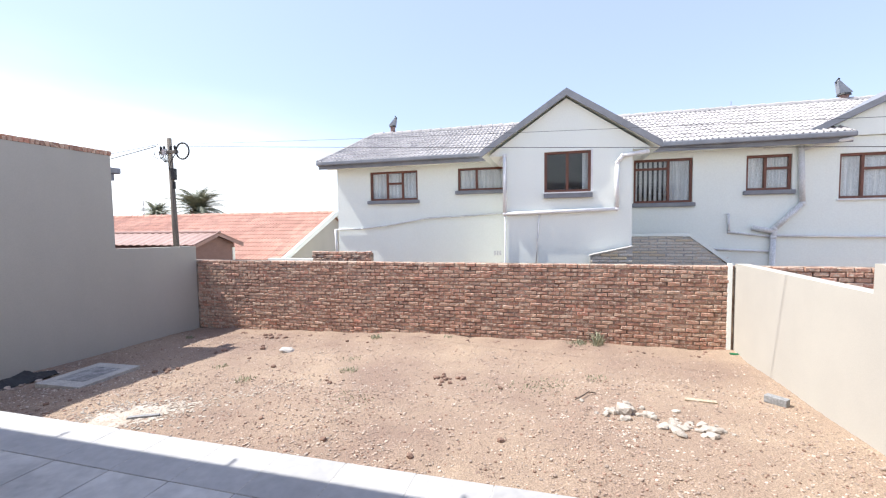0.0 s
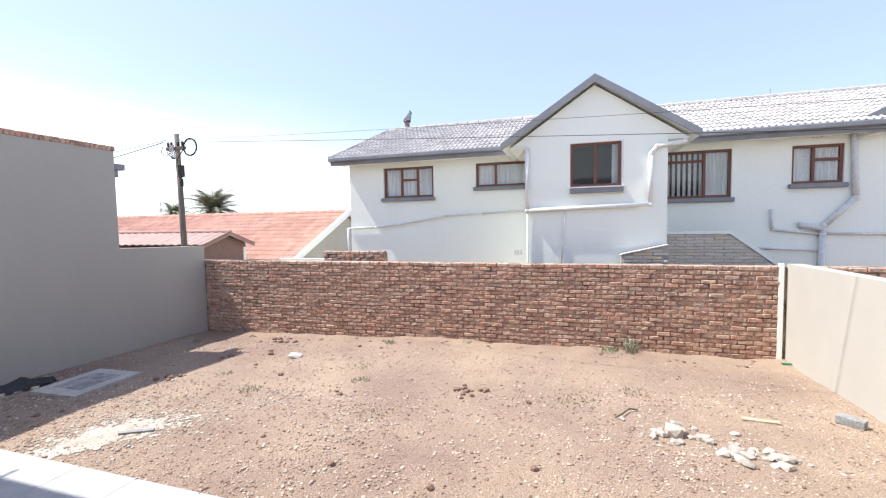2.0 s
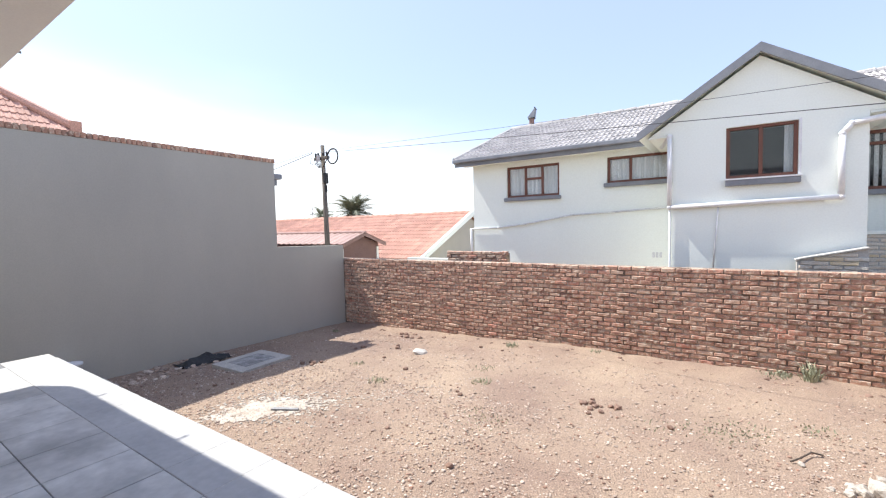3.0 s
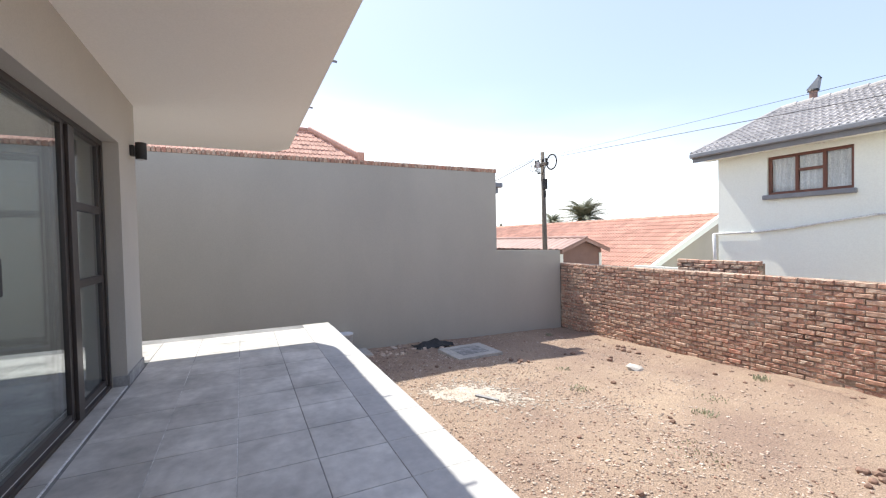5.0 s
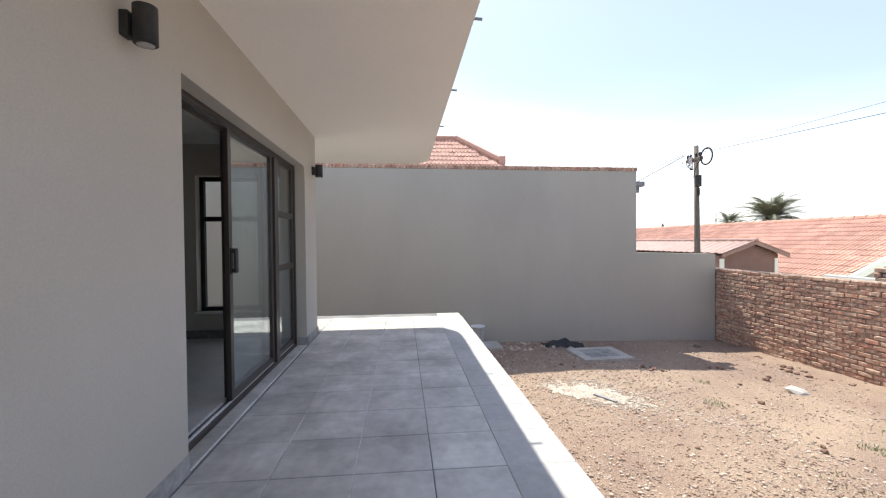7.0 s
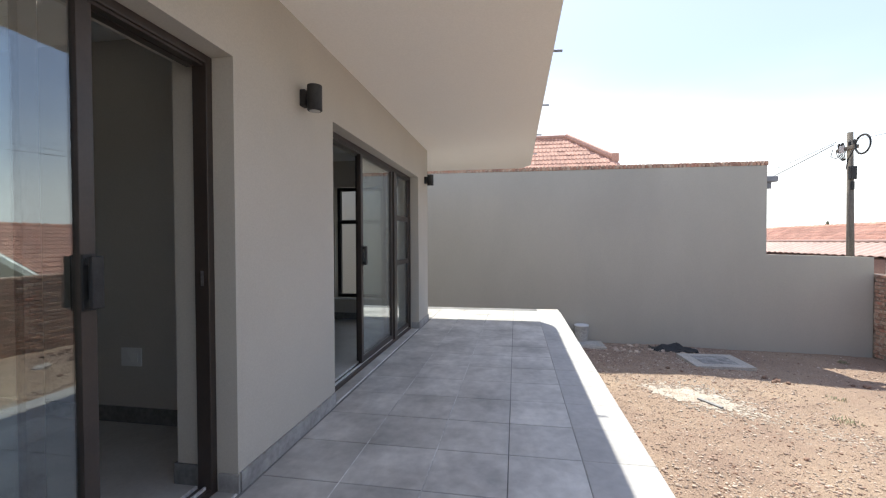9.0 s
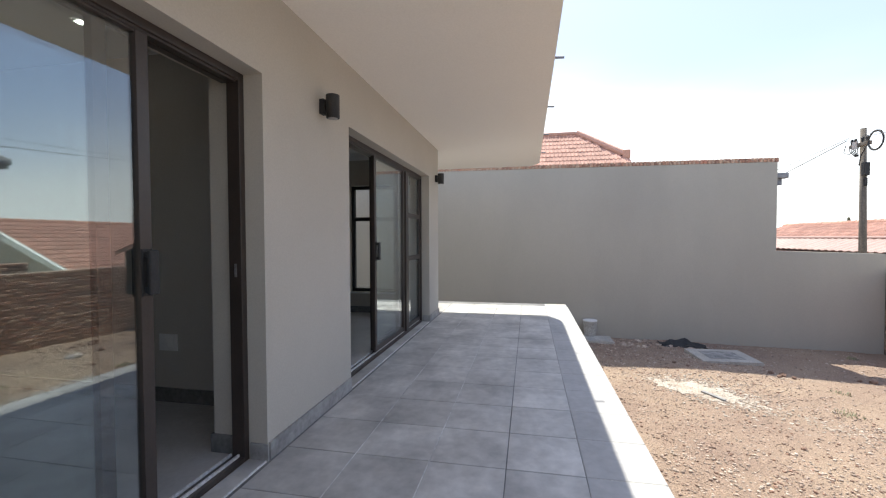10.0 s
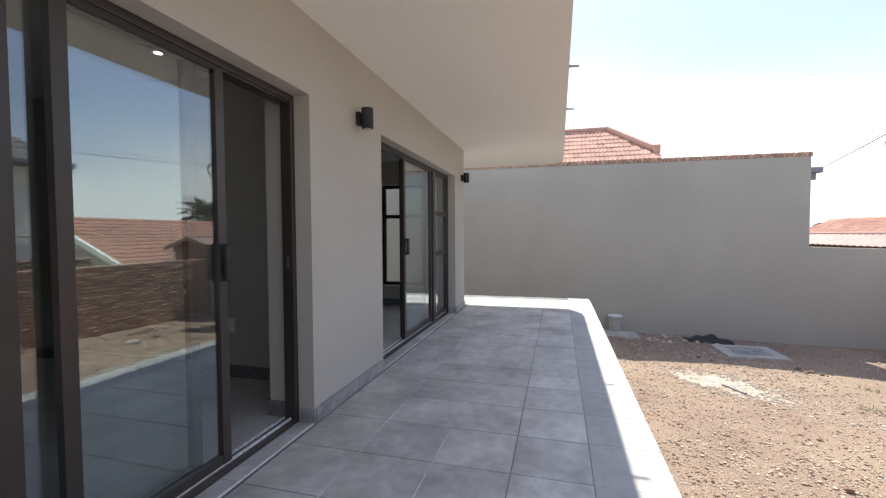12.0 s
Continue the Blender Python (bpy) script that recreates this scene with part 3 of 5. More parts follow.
lay_later(brick_run, pier, -5.54, -3.99, 9.295, 0.26, 5, near=(-4.6, 0.6), seed=5, material=BRICK, mass=BRICK_MASS)
bm = bmesh.new()
prism(bm, [(RX - 0.115, 8.655), (RX - 0.05, 8.645), (RX - 0.05, 8.70), (RX - 0.115, 8.70)], "z", -1.3, 0.54)
part("plaster_strip", bm, WHITE_WALL, bw, "pale plaster strip at the end of the brickwork")
coping = thing("wall_coping", (0, 0, 0), "row of red-brown bricks on edge capping the tall wall", "coping", kind="structure")


def coping_run(parent):
    me = [brick_piece(0.24, 0.066, 0.085, seed=70 + i) for i in range(4)]
    for m_ in me:
        m_.materials.append(BRICK)
    y, i = -6.9, 0
    while y < 6.72:
        ob = new("brick", me[i % 4])
        ob.parent = parent
        ob.matrix_basis = Matrix.Translation((LX - 0.11, y, 2.806 + (6.72 - y) * 0.0055)) @ Euler((0, 0, random.uniform(-0.03, 0.03))).to_matrix().to_4x4()
        y += 0.076
        i += 1


lay_later(coping_run, coping)
bm = bmesh.new()
prism(bm, [(-6.95, 2.84), (6.70, 2.763), (6.70, 2.83), (-6.95, 2.905)], "x", LX - 0.2, LX - 0.02)
part("mortar_bed", bm, MORTAR, coping)

# ---- patio tiles ----
def paver_mesh(sx, sy, name="tile"):
    me = bpy.data.meshes.new(name)
    bm = bmesh.new()
    box(bm, -sx / 2, sx / 2, -sy / 2, sy / 2, -0.012, 0.0, bevel=0.0)
    bmesh.ops.bevel(bm, geom=[e for e in bm.edges if all(v.co.z > -0.001 for v in e.verts)], offset=0.0018, segments=1, affect="EDGES")
    bm.to_mesh(me)
    bm.free()
    return me


patio = thing("patio_floor", (0, 0, 0), "grey square patio tiles with a pale edge row", "patio floor", kind="structure")
part("grout_bed", boxes((-6.03, 5.6, WY - 0.1, PE - 0.012, -0.012, -0.0035), (-6.03, -4.71, -5.3, WY - 0.1, -0.012, -0.0035)), GROUT, patio)
part("edge_bed", boxes((-6.03, 5.6, 1.868, PE - 0.01, -0.0034, -0.0012)), CONCRETE, patio, label="pale grout of the edge row")
for y in (0.6445, 1.0645):
    part("pale_joint", boxes((-4.6, 5.6, y - 0.0024, y + 0.0024, -0.0034, -0.0001)), GROUT_WORN, patio)
for xa, xb in ((A0 - 0.01, A1), (B0, B1 + 0.01)):
    part("pale_joint", boxes((xa, xb, 0.2035, 0.2115, -0.0034, 0.0045)), GROUT_PALE, patio, label="pale line of silicone along the door threshold")


def patio_tiles(parent):
    P, g = 0.409, 0.0055
    rows = [(0.232, 0.642), (0.647, 1.062), (1.067, 1.468), (1.473, 1.865), (1.870, PE)]
    meshes = {}
    for k in range(-14, 15):
        xa, xb = -0.041 + k * P + g / 2, -0.041 + (k + 1) * P - g / 2
        xa, xb = max(xa, -6.04), min(xb, 5.6)
        if xb - xa < 0.05:
            continue
        for ya, yb in rows:
            edge = yb == PE
            key = (round(xb - xa, 3), round(yb - ya, 3), edge)
            if key not in meshes:
                meshes[key] = paver_mesh(xb - xa, yb - ya)
                meshes[key].materials.append(EDGE_TILE if edge else PAVER)
            ob = new("tile", meshes[key])
            ob.parent = parent
            ob.location = ((xa + xb) / 2, (ya + yb) / 2, random.uniform(-0.0006, 0.0006))
        if xb < -4.7:
            for j in range(8):
                yb = 0.227 - j * P
                key = (round(xb - xa, 3), P - g, False)
                if key not in meshes:
                    meshes[key] = paver_mesh(xb - xa, P - g)
                    meshes[key].materials.append(PAVER)
                ob = new("tile", meshes[key])
                ob.parent = parent
                ob.location = ((xa + xb) / 2, yb - P / 2, 0)
    for xa, xb in ((A0, A1), (B0, B1)):
        n_ = round((xb - xa) / 0.6)
        w = (xb - xa) / n_
        me = paver_mesh(w - 0.004, WY - FY1 - 0.010)
        me.materials.append(PAVER)
        for i in range(n_):
            ob = new("tile", me)
            ob.parent = parent
            ob.location = (xa + (i + 0.5) * w, (WY + FY1) / 2 - 0.002, 0.003)


lay_later(patio_tiles, patio)

# ---- sliding doors ----
def frame_member(bm, x0, x1, y0, y1, z0, z1):
    box(bm, x0, x1, y0, y1, z0, z1, bevel=0.003)


def leaf(parent, name, x0, x1, y, label="", stile=0.055, rail=0.048, handle=None, transoms=()):
    """A glazed leaf: two stiles, two rails, a pane; its handle on one stile."""
    lf = thing(name, (0, 0, 0), label, "")
    lf.parent = parent
    z0, z1 = 0.045, HEAD - 0.042
    for nm, d in (("stile", (x0, x0 + stile)), ("stile", (x1 - stile, x1))):
        bm = bmesh.new()
        frame_member(bm, d[0], d[1], y - 0.018, y + 0.018, z0, z1)
        part(nm, bm, BRONZE, lf)
    for a, b in ((z0, z0 + rail), (z1 - 0.02, z1)):
        bm = bmesh.new()
        frame_member(bm, x0 + stile, x1 - stile, y - 0.016, y + 0.016, a, b)
        part("rail", bm, BRONZE, lf)
    for z in transoms:
        bm = bmesh.new()
        frame_member(bm, x0 + stile, x1 - stile, y - 0.017, y + 0.019, z - 0.03, z + 0.03)
        part("transom", bm, BRONZE, lf)
    pane = part("pane", boxes((x0 + stile - 0.01, x1 - stile + 0.01, y - 0.003, y + 0.003, z0 + rail - 0.01, z1 - 0.012)), GLASS, lf, "slightly tinted clear glass")
    pane.visible_shadow = False
    if handle is not None:
        bm = bmesh.new()
        box(bm, handle - 0.024, handle + 0.024, y + 0.018, y + 0.026, 0.965, 1.155, bevel=0.002)
        for z in (0.978, 1.118):
            box(bm, handle - 0.018, handle + 0.018, y + 0.026, y + 0.046, z, z + 0.026, bevel=0.003)
        box(bm, handle - 0.022, handle + 0.022, y + 0.042, y + 0.062, 0.972, 1.15, bevel=0.006)
        # the same pull on the inner face
        box(bm, handle - 0.024, handle + 0.024, y - 0.026, y - 0.018, 0.965, 1.155, bevel=0.002)
        part("handle", bm, BLACK, lf, "black pull handle")
    return lf


def sliding_door(name, x0, x1, label):
    d = thing(name, ((x0 + x1) / 2, FY0, 0), label, "sliding door", kind="structure")
    o = thing("frame", (-(x0 + x1) / 2, -FY0, 0), "", "")
    o.parent = d
    for nm, dims in (("jamb", (x0, x0 + 0.04, FY0 + 0.025, FY1, 0.0, HEAD)), ("jamb", (x1 - 0.04, x1, FY0 + 0.025, FY1, 0.0, HEAD)),
                     ("head", (x0 + 0.04, x1 - 0.04, FY0, FY1, HEAD - 0.04, HEAD)), ("track", (x0 + 0.04, x1 - 0.04, FY0, FY1, 0.0, 0.028))):
        bm = bmesh.new()
        frame_member(bm, *dims)
        part(nm, bm, BRONZE, o)
    for y in (0.022, 0.068):
        part("track_rail", boxes((x0 + 0.045, x1 - 0.045, y - 0.005, y + 0.005, 0.028, 0.042)), RAIL, o, "bare metal running rail")
        part("track_rail", boxes((x0 + 0.045, x1 - 0.045, y - 0.02, y + 0.02, HEAD - 0.052, HEAD - 0.04)), BRONZE, o)
    bm = boxes((x0 + 0.04, x0 + 0.044, 0.06, 0.072, 0.99, 1.06))
    part("strike_plate", bm, STEEL, o)
    return d, o


dA, oA = sliding_door("door_1", A0, A1, "dark bronze aluminium sliding door, pushed partly open")
dB, oB = sliding_door("door_2", B0, B1, "dark bronze aluminium sliding door, a little open, with a barred sidelight")


def leaf_on(d, *a, **k):
    lf = leaf(d, *a, **k)
    lf.location = -d.location
    return lf


leaf_on(dA, "sliding_leaf", 0.272, 1.02, 0.068, handle=0.302)
leaf_on(dA, "fixed_leaf", 0.405, 2.30, 0.022)
bm = bmesh.new()
frame_member(bm, 1.14, 1.24, 0.041, 0.105, 0.043, HEAD - 0.05)
part("mullion", bm, BRONZE, oA)
leaf_on(dB, "sliding_leaf", -3.29, -2.26, 0.068, handle=-2.29)
leaf_on(dB, "fixed_leaf", -3.24, -2.33, 0.022)
bm = bmesh.new()
frame_member(bm, -3.41, -3.30, 0.003, 0.105, 0.03, HEAD - 0.05)
part("mullion", bm, BRONZE, oB)
leaf_on(dB, "side_light", -4.048, -3.412, 0.068, transoms=(1.48, 0.93))

# window in the end wall of the second room
wd = thing("window_1", (-4.658, -0.815, 0.34), "dark bronze casement window with one transom", "window", kind="structure")
WH = 1.67
for nm, d in (("window_frame", (-0.03, 0.03, -0.375, -0.325, 0, WH)), ("window_frame", (-0.03, 0.03, 0.325, 0.375, 0, WH)), ("window_frame", (-0.03, 0.03, -0.325, 0.325, WH - 0.05, WH)),
              ("window_frame", (-0.03, 0.03, -0.325, 0.325, 0, 0.05)), ("transom", (-0.03, 0.03, -0.325, 0.325, 1.12, 1.18))):
    part(nm, boxes(d, bevel=0.003), BLACK, wd)
for a, b in ((0.05, 1.12), (1.18, WH - 0.05)):
    p = part("pane", boxes((-0.003, 0.003, -0.325, 0.325, a, b)), WINDOW_GLASS, wd)
    p.visible_shadow = False
part("window_sill", boxes((0.139, 0.16, -0.40, 0.40, -0.02, 0.004), bevel=0.003), CEIL_WHITE, wd)

# wall lamps
for x in (-0.935, -4.5):
    t = thing("wall_lamp", (x, WY, 2.075), "black cylindrical downlight on the plastered wall", "wall lamp", "black wall lamps by the doors")
    bm = boxes((-0.03, 0.03, 0.0, 0.035, -0.05, 0.05), bevel=0.004)
    part("bracket", bm, BLACK, t)
    bm = bmesh.new()
    tube(bm, (0, 0.085, -0.075), (0, 0.085, 0.075), 0.045, n=28)
    tube(bm, (0, 0.085, -0.078), (0, 0.085, -0.0751), 0.041, n=28)
    part("shade", bm, BLACK, t)
    bm = bmesh.new()
    tube(bm, (0, 0.085, -0.0805), (0, 0.085, -0.0785), 0.032, n=24)
    part("lens", bm, PLASTIC_CLEAR, t, "milky glass lens")
for x, y in ((-0.36, -1.04), (1.6, -1.04), (3.6, -1.04)):
    t = thing("ceiling_light", (x, y, 2.5), "small round recessed ceiling light, lit", "ceiling light", "recessed ceiling lights")
    bm = bmesh.new()
    tube(bm, (0, 0, -0.012), (0, 0, -0.001), 0.055, n=24)
    part("trim_ring", bm, WHITE_PVC, t)
    bm = bmesh.new()
    tube(bm, (0, 0, -0.016), (0, 0, -0.0125), 0.024, n=20)
    part("lens", bm, GLOW, t, "glowing lamp lens")
t = thing("wall_socket", (-0.849, -0.95, 0.45), "white wall socket plate in the room", "socket")
part("plate", boxes((0, 0.01, -0.075, 0.075, -0.06, 0.06), bevel=0.003), WHITE_PVC, t)
part("switch", boxes((0.0105, 0.014, -0.05, -0.02, 0.015, 0.04)), WHITE_PVC, t)
part("outlet", boxes((0.0105, 0.013, 0.0, 0.05, -0.03, 0.025)), CEIL_WHITE, t)

# ---- roof tile maker ----
def tile_mesh(w, l, name, rise=0.028):
    """One double-roman roof tile: across x, up the slope along y, thick at its lower edge."""
    roll = [(0.0, 0.0), (0.1, 0.45), (0.2, 0.95), (0.3, 0.95), (0.4, 0.45), (0.5, 0.0), (0.8, 0.0)]
    prof = [(-0.5 + a / 2, b) for a, b in roll] + [(a / 2, b) for a, b in roll] + [(0.5, 0.0)]
    verts = []
    for y, lift in ((0.0, 0.022), (l * 1.06, 0.0)):
        verts += [(u * w, y, v * rise + lift) for u, v in prof]
    k = len(prof)
    verts += [(u * w, 0.0, v * rise + 0.022 - 0.022) for u, v in prof]
    faces = [(i, i + 1, k + i + 1, k + i) for i in range(k - 1)] + [(2 * k + i, 2 * k + i + 1, i + 1, i) for i in range(k - 1)]
    me = bpy.data.meshes.new(name)
    me.from_pydata(verts, [], faces)
    return me


def tile_slope(parent, origin, along, up, width, length, w, l, piece_mat, mass_mat, pieces=300, keep=None, near=0.0):
    """Tiles on a slope: origin is the lower left corner, along and up are unit ways, keep(u, v) says whether one lies there."""
    along, up = Vector(along).normalized(), Vector(up).normalized()
    nrm = along.cross(up)
    base = Matrix.Translation(origin) @ Matrix((along, up, nrm)).transposed().to_4x4()
    me = tile_mesh(w, l, "tile")
    me.materials.append(piece_mat)
    rng = random.Random(9)
    spots = []
    for j in range(int(length / l + 0.5)):
        for i in range(int(width / w)):
            u, v = (i + 0.5) * w, j * l
            if keep is None or keep(u, v):
                spots.append((u, v, rng.uniform(-0.004, 0.004)))
    spots.sort(key=lambda s: abs(s[0] - near) + s[1])
    for u, v, d in spots[:pieces]:
        ob = new("tile", me)
        ob.parent = parent
        ob.matrix_basis = base @ Matrix.Translation((u, v, 0.01 + d))
    verts, faces = [], []
    for u, v, d in spots[pieces:]:
        m = base @ Matrix.Translation((u, v, 0.01 + d))
        o = len(verts)
        verts += [tuple(m @ q.co) for q in me.vertices]
        faces += [tuple(o + k for k in p.vertices) for p in me.polygons]
    if verts:
        mesh_part("tiling", verts, faces, mass_mat, parent, kind="stuff")


# ---- the white house beyond ----
H = thing("white_house", (0, 11.35, -1.3), "white plastered house with grey tiled roof and timber windows", "house")
HO = Vector((0, -11.35, 1.3))     # world to house coordinates
FC, GB = 11.36, 9.60
HL, HR = -5.95, 15.0


def hbox(bm, x0, x1, y0, y1, z0, z1, bevel=0.0):
    box(bm, x0, x1, y0 + HO.y, y1 + HO.y, z0 + HO.z, z1 + HO.z, bevel=bevel)


def wall_with_holes(bm, x0, x1, z0, z1, y0, y1, holes):
    """A wall along x, in one piece, with window holes of (x0, x1, z0, z1)."""
    holed_wall(bm, x0, x1, z0 + HO.z, z1 + HO.z, y0 + HO.y, y1 + HO.y, [(a, b, c + HO.z, d + HO.z) for a, b, c, d in holes])


WIN = {"w1": (-4.92, -3.49, 1.98, 2.79), "w2": (-2.35, -1.02, 2.18, 2.78), "w4": (2.02, 3.30, 1.73, 2.77), "w5": (4.38, 5.27, 1.96, 2.75), "w6": (6.13, 7.95, 1.73, 2.70)}
WG = (-0.03, 0.92, 1.94, 2.81)
bm = bmesh.new()
wall_with_holes(bm, HL, HR, -1.35, 3.05, FC, FC + 0.22, list(WIN.values()))
part("wall", bm, WHITE_WALL, H)
for d in ((HL, HL + 0.2, FC + 0.22, 16.4, -1.35, 3.05), (HR - 0.2, HR, FC + 0.22, 16.4, -1.35, 3.05), (HL, HR, 16.4, 16.6, -1.35, 3.05)):
    bm = bmesh.new()
    hbox(bm, *d)
    part("wall", bm, WHITE_WALL, H)
bm = bmesh.new()
wall_with_holes(bm, -0.83, 1.72, -1.35, 2.8, GB, GB + 0.2, [WG])
part("bay_wall", bm, WHITE_WALL, H)
for a, b in ((-0.83, -0.63), (1.52, 1.72)):
    bm = bmesh.new()
    hbox(bm, a, b, GB + 0.2, FC - 0.001, -1.35, 2.8)
    part("bay_wall", bm, WHITE_WALL, H)
bm = bmesh.new()
prism(bm, [(x, z + HO.z) for x, z in ((-1.2, 2.80), (2.04, 2.80), (0.42, 3.90))], "y", GB + HO.y, GB + 0.2 + HO.y)
part("bay_gable", bm, WHITE_WALL, H)
bm = bmesh.new()
prism(bm, [(x, z + HO.z) for x, z in ((5.5, 3.06), (13.0, 3.06), (9.25, 4.9))], "y", FC - 0.06 + HO.y, FC + 0.16 + HO.y)
part("side_gable", bm, WHITE_WALL, H)
# floor, walls and ceiling all near black: the rooms' shade is in their colour
part("inner_floor", boxes((HL + 0.2, HR - 0.2, 0.22, 5.0, 2.3, 2.4)), ROOM_GLOOM, H)
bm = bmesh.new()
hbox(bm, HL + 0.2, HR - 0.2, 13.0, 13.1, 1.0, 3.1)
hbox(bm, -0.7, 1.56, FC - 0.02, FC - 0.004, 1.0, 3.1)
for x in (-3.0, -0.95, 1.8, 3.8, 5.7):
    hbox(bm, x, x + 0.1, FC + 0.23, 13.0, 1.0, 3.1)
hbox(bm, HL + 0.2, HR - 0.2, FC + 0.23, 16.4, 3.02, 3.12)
part("inner_walls", bm, ROOM_GLOOM, H)


def house_window(key, x0, x1, z0, z1, y, mullions, transom=(), sill=True, cover="curtain", opening=None):
    w = thing("window", (x0, y + HO.y + 0.05, z0 + HO.z), "", "")
    w.parent = H
    W, Z = x1 - x0, z1 - z0
    f = 0.055
    for d in ((0, f, 0, Z), (W - f, W, 0, Z), (f, W - f, 0, f), (f, W - f, Z - f, Z)):
        part("frame", boxes((d[0], d[1], 0, 0.07, d[2], d[3]), bevel=0.004), TIMBER, w)
    for mx in mullions:
        part("mullion", boxes((mx * W - f / 2, mx * W + f / 2, 0.0, 0.065, f, Z - f), bevel=0.004), TIMBER, w)
    for a, b, tz in transom:
        part("transom", boxes((a * W + f / 2, b * W - f / 2, 0.003, 0.062, tz * Z - f / 2, tz * Z + f / 2), bevel=0.004), TIMBER, w)
    edges = [0, *mullions, 1]
    for a, b in zip(edges, edges[1:]):
        p = part("pane", boxes((a * W + 0.02, b * W - 0.02, 0.03, 0.036, 0.02, Z - 0.02)), WINDOW_GLASS, w)
        p.visible_shadow = False
    if sill:
        bm = bmesh.new()
        box(bm, -0.06, W + 0.05, -0.14, 0.02, -0.10, -0.003, bevel=0.02)
        part("sill", bm, GREY_TRIM, w, "dark grey rounded sill")
    if cover == "blind":
        bm = bmesh.new()
        x = 0.04
        while x < W * 0.62:
            box(bm, x, x + 0.06, 0.085, 0.09, 0.01, Z, m=None)
            x += 0.108
        part("blind", bm, BLIND, w, "open vertical blind slats")
    if cover in ("curtain", "blind", "half", "side"):
        lo, hi = {"curtain": (0.02, 0.98), "blind": (0.62, 0.98), "half": (0.02, 0.98), "side": (0.82, 0.99)}[cover]
        n_ = 60
        verts = []
        for i in range(n_ + 1):
            u = lo + (hi - lo) * i / n_
            s = 0.07 + 0.015 * math.sin(i * 1.3) + 0.008 * math.sin(i * 3.1)
            verts += [(u * W, s, 0.0), (u * W, s, Z)]
        part_faces = [(2 * i, 2 * i + 2, 2 * i + 3, 2 * i + 1) for i in range(n_)]
        mesh_part("curtain", verts, part_faces, CURTAIN, w, "thin pale curtain in folds", smooth=True)
    return w


house_window("w1", *WIN["w1"], FC, (0.36, 0.68), ((0.36, 0.68, 0.58),))
house_window("w2", *WIN["w2"], FC, (0.38,), (), cover="curtain")
house_window("wg", *WG, GB, (0.5,), (), sill=False, cover="side")
house_window("w4", *WIN["w4"], FC, (0.6,), ((0, 0.6, 0.78),), cover="blind")
house_window("w5", *WIN["w5"], FC, (0.44,), ((0.44, 1, 0.62),), cover="half")
house_window("w6", *WIN["w6"], FC, (0.24, 0.75), ((0.24, 1, 0.66),), sill=False)
bm = bmesh.new()
hbox(bm, 6.09, 8.0, FC - 0.05, FC - 0.001, 1.69, 1.725, bevel=0.006)
part("thin_sill", bm, WHITE_PVC, H, "thin pale sill")
bm = bmesh.new()
hbox(bm, WG[0] - 0.02, WG[1] + 0.04, GB - 0.10, GB - 0.001, 1.915, 1.938)
hbox(bm, WG[1] + 0.002, WG[1] + 0.035, GB - 0.012, GB - 0.001, 1.939, 2.82)
part("bay_sill", bm, WHITE_PVC, H, "white painted sill edge and reveal")
bm = bmesh.new()
hbox(bm, WG[0] - 0.01, WG[1] + 0.03, GB - 0.09, GB - 0.001, 1.815, 1.914, bevel=0.012)
part("bay_sill_base", bm, GREY_TRIM, H, "dark grey sill under its white edge")

# roof planes under the tiles, eaves and barge boards
EY, EZ, RYY, RZ = 10.95, 3.04, 13.9, 4.34
slope = (RZ - EZ) / (RYY - EY)
bm = bmesh.new()
prism(bm, [(y + HO.y, z + HO.z) for y, z in ((EY, EZ), (RYY, RZ), (17.0, 3.1), (17.0, 3.0), (RYY, RZ - 0.1), (EY, EZ - 0.1))], "x", -5.88, 6.12)
prism(bm, [(y + HO.y, z + HO.z) for y, z in ((FC + 0.17, EZ + 0.18), (RYY, RZ), (17.0, 3.1), (17.0, 3.0), (RYY, RZ - 0.1), (FC + 0.17, EZ + 0.08))], "x", 6.121, HR + 0.3)
prism(bm, [(-6.32, EY + HO.y), (-5.88, EY + HO.y), (-5.88, EY + 0.6 + HO.y), (-6.2, EY + 0.6 + HO.y)], "z", EZ - 0.08 + HO.z, EZ + 0.02 + HO.z)
part("roof", bm, GREY_TRIM, H)
for a, b in ((-6.32, -1.2), (2.0, 6.15)):
    bm = bmesh.new()
    hbox(bm, a, b, EY - 0.11, EY - 0.002, EZ - 0.06, EZ + 0.045, bevel=0.02)
    part("gutter", bm, GREY_TRIM, H, "grey painted gutter")
    bm = bmesh.new()
    hbox(bm, a + 0.02, b - 0.02, EY + 0.003, EY + 0.03, EZ - 0.16, EZ - 0.03)
    part("fascia_board", bm, GREY_TRIM, H)
for a, b in ((-6.2, -0.9), (1.75, 6.1)):
    bm = bmesh.new()
    hbox(bm, a, b, EY + 0.04, FC - 0.001, EZ - 0.13, EZ - 0.11)
    part("eaves_board", bm, WHITE_WALL, H)
bm = bmesh.new()
prism(bm, [(x, z + HO.z + 0.045) for x, z in ((-1.4, 2.68), (-1.4, 2.82), (0.42, 4.02), (2.24, 2.84), (2.24, 2.70), (0.42, 3.87))], "y", GB - 0.17 + HO.y, GB - 0.12 + HO.y)
part("barge_board", bm, GREY_TRIM, H, "grey barge board of the bay")
bm = bmesh.new()
prism(bm, [(x, z + HO.z + 0.045) for x, z in ((-1.38, 2.72), (-1.38, 2.78), (0.42, 3.975), (2.22, 2.79), (2.22, 2.73), (0.42, 3.915))], "y", GB - 0.12 + HO.y, 13.2 + HO.y)
part("bay_roof", bm, WHITE_WALL, H)
bm = bmesh.new()
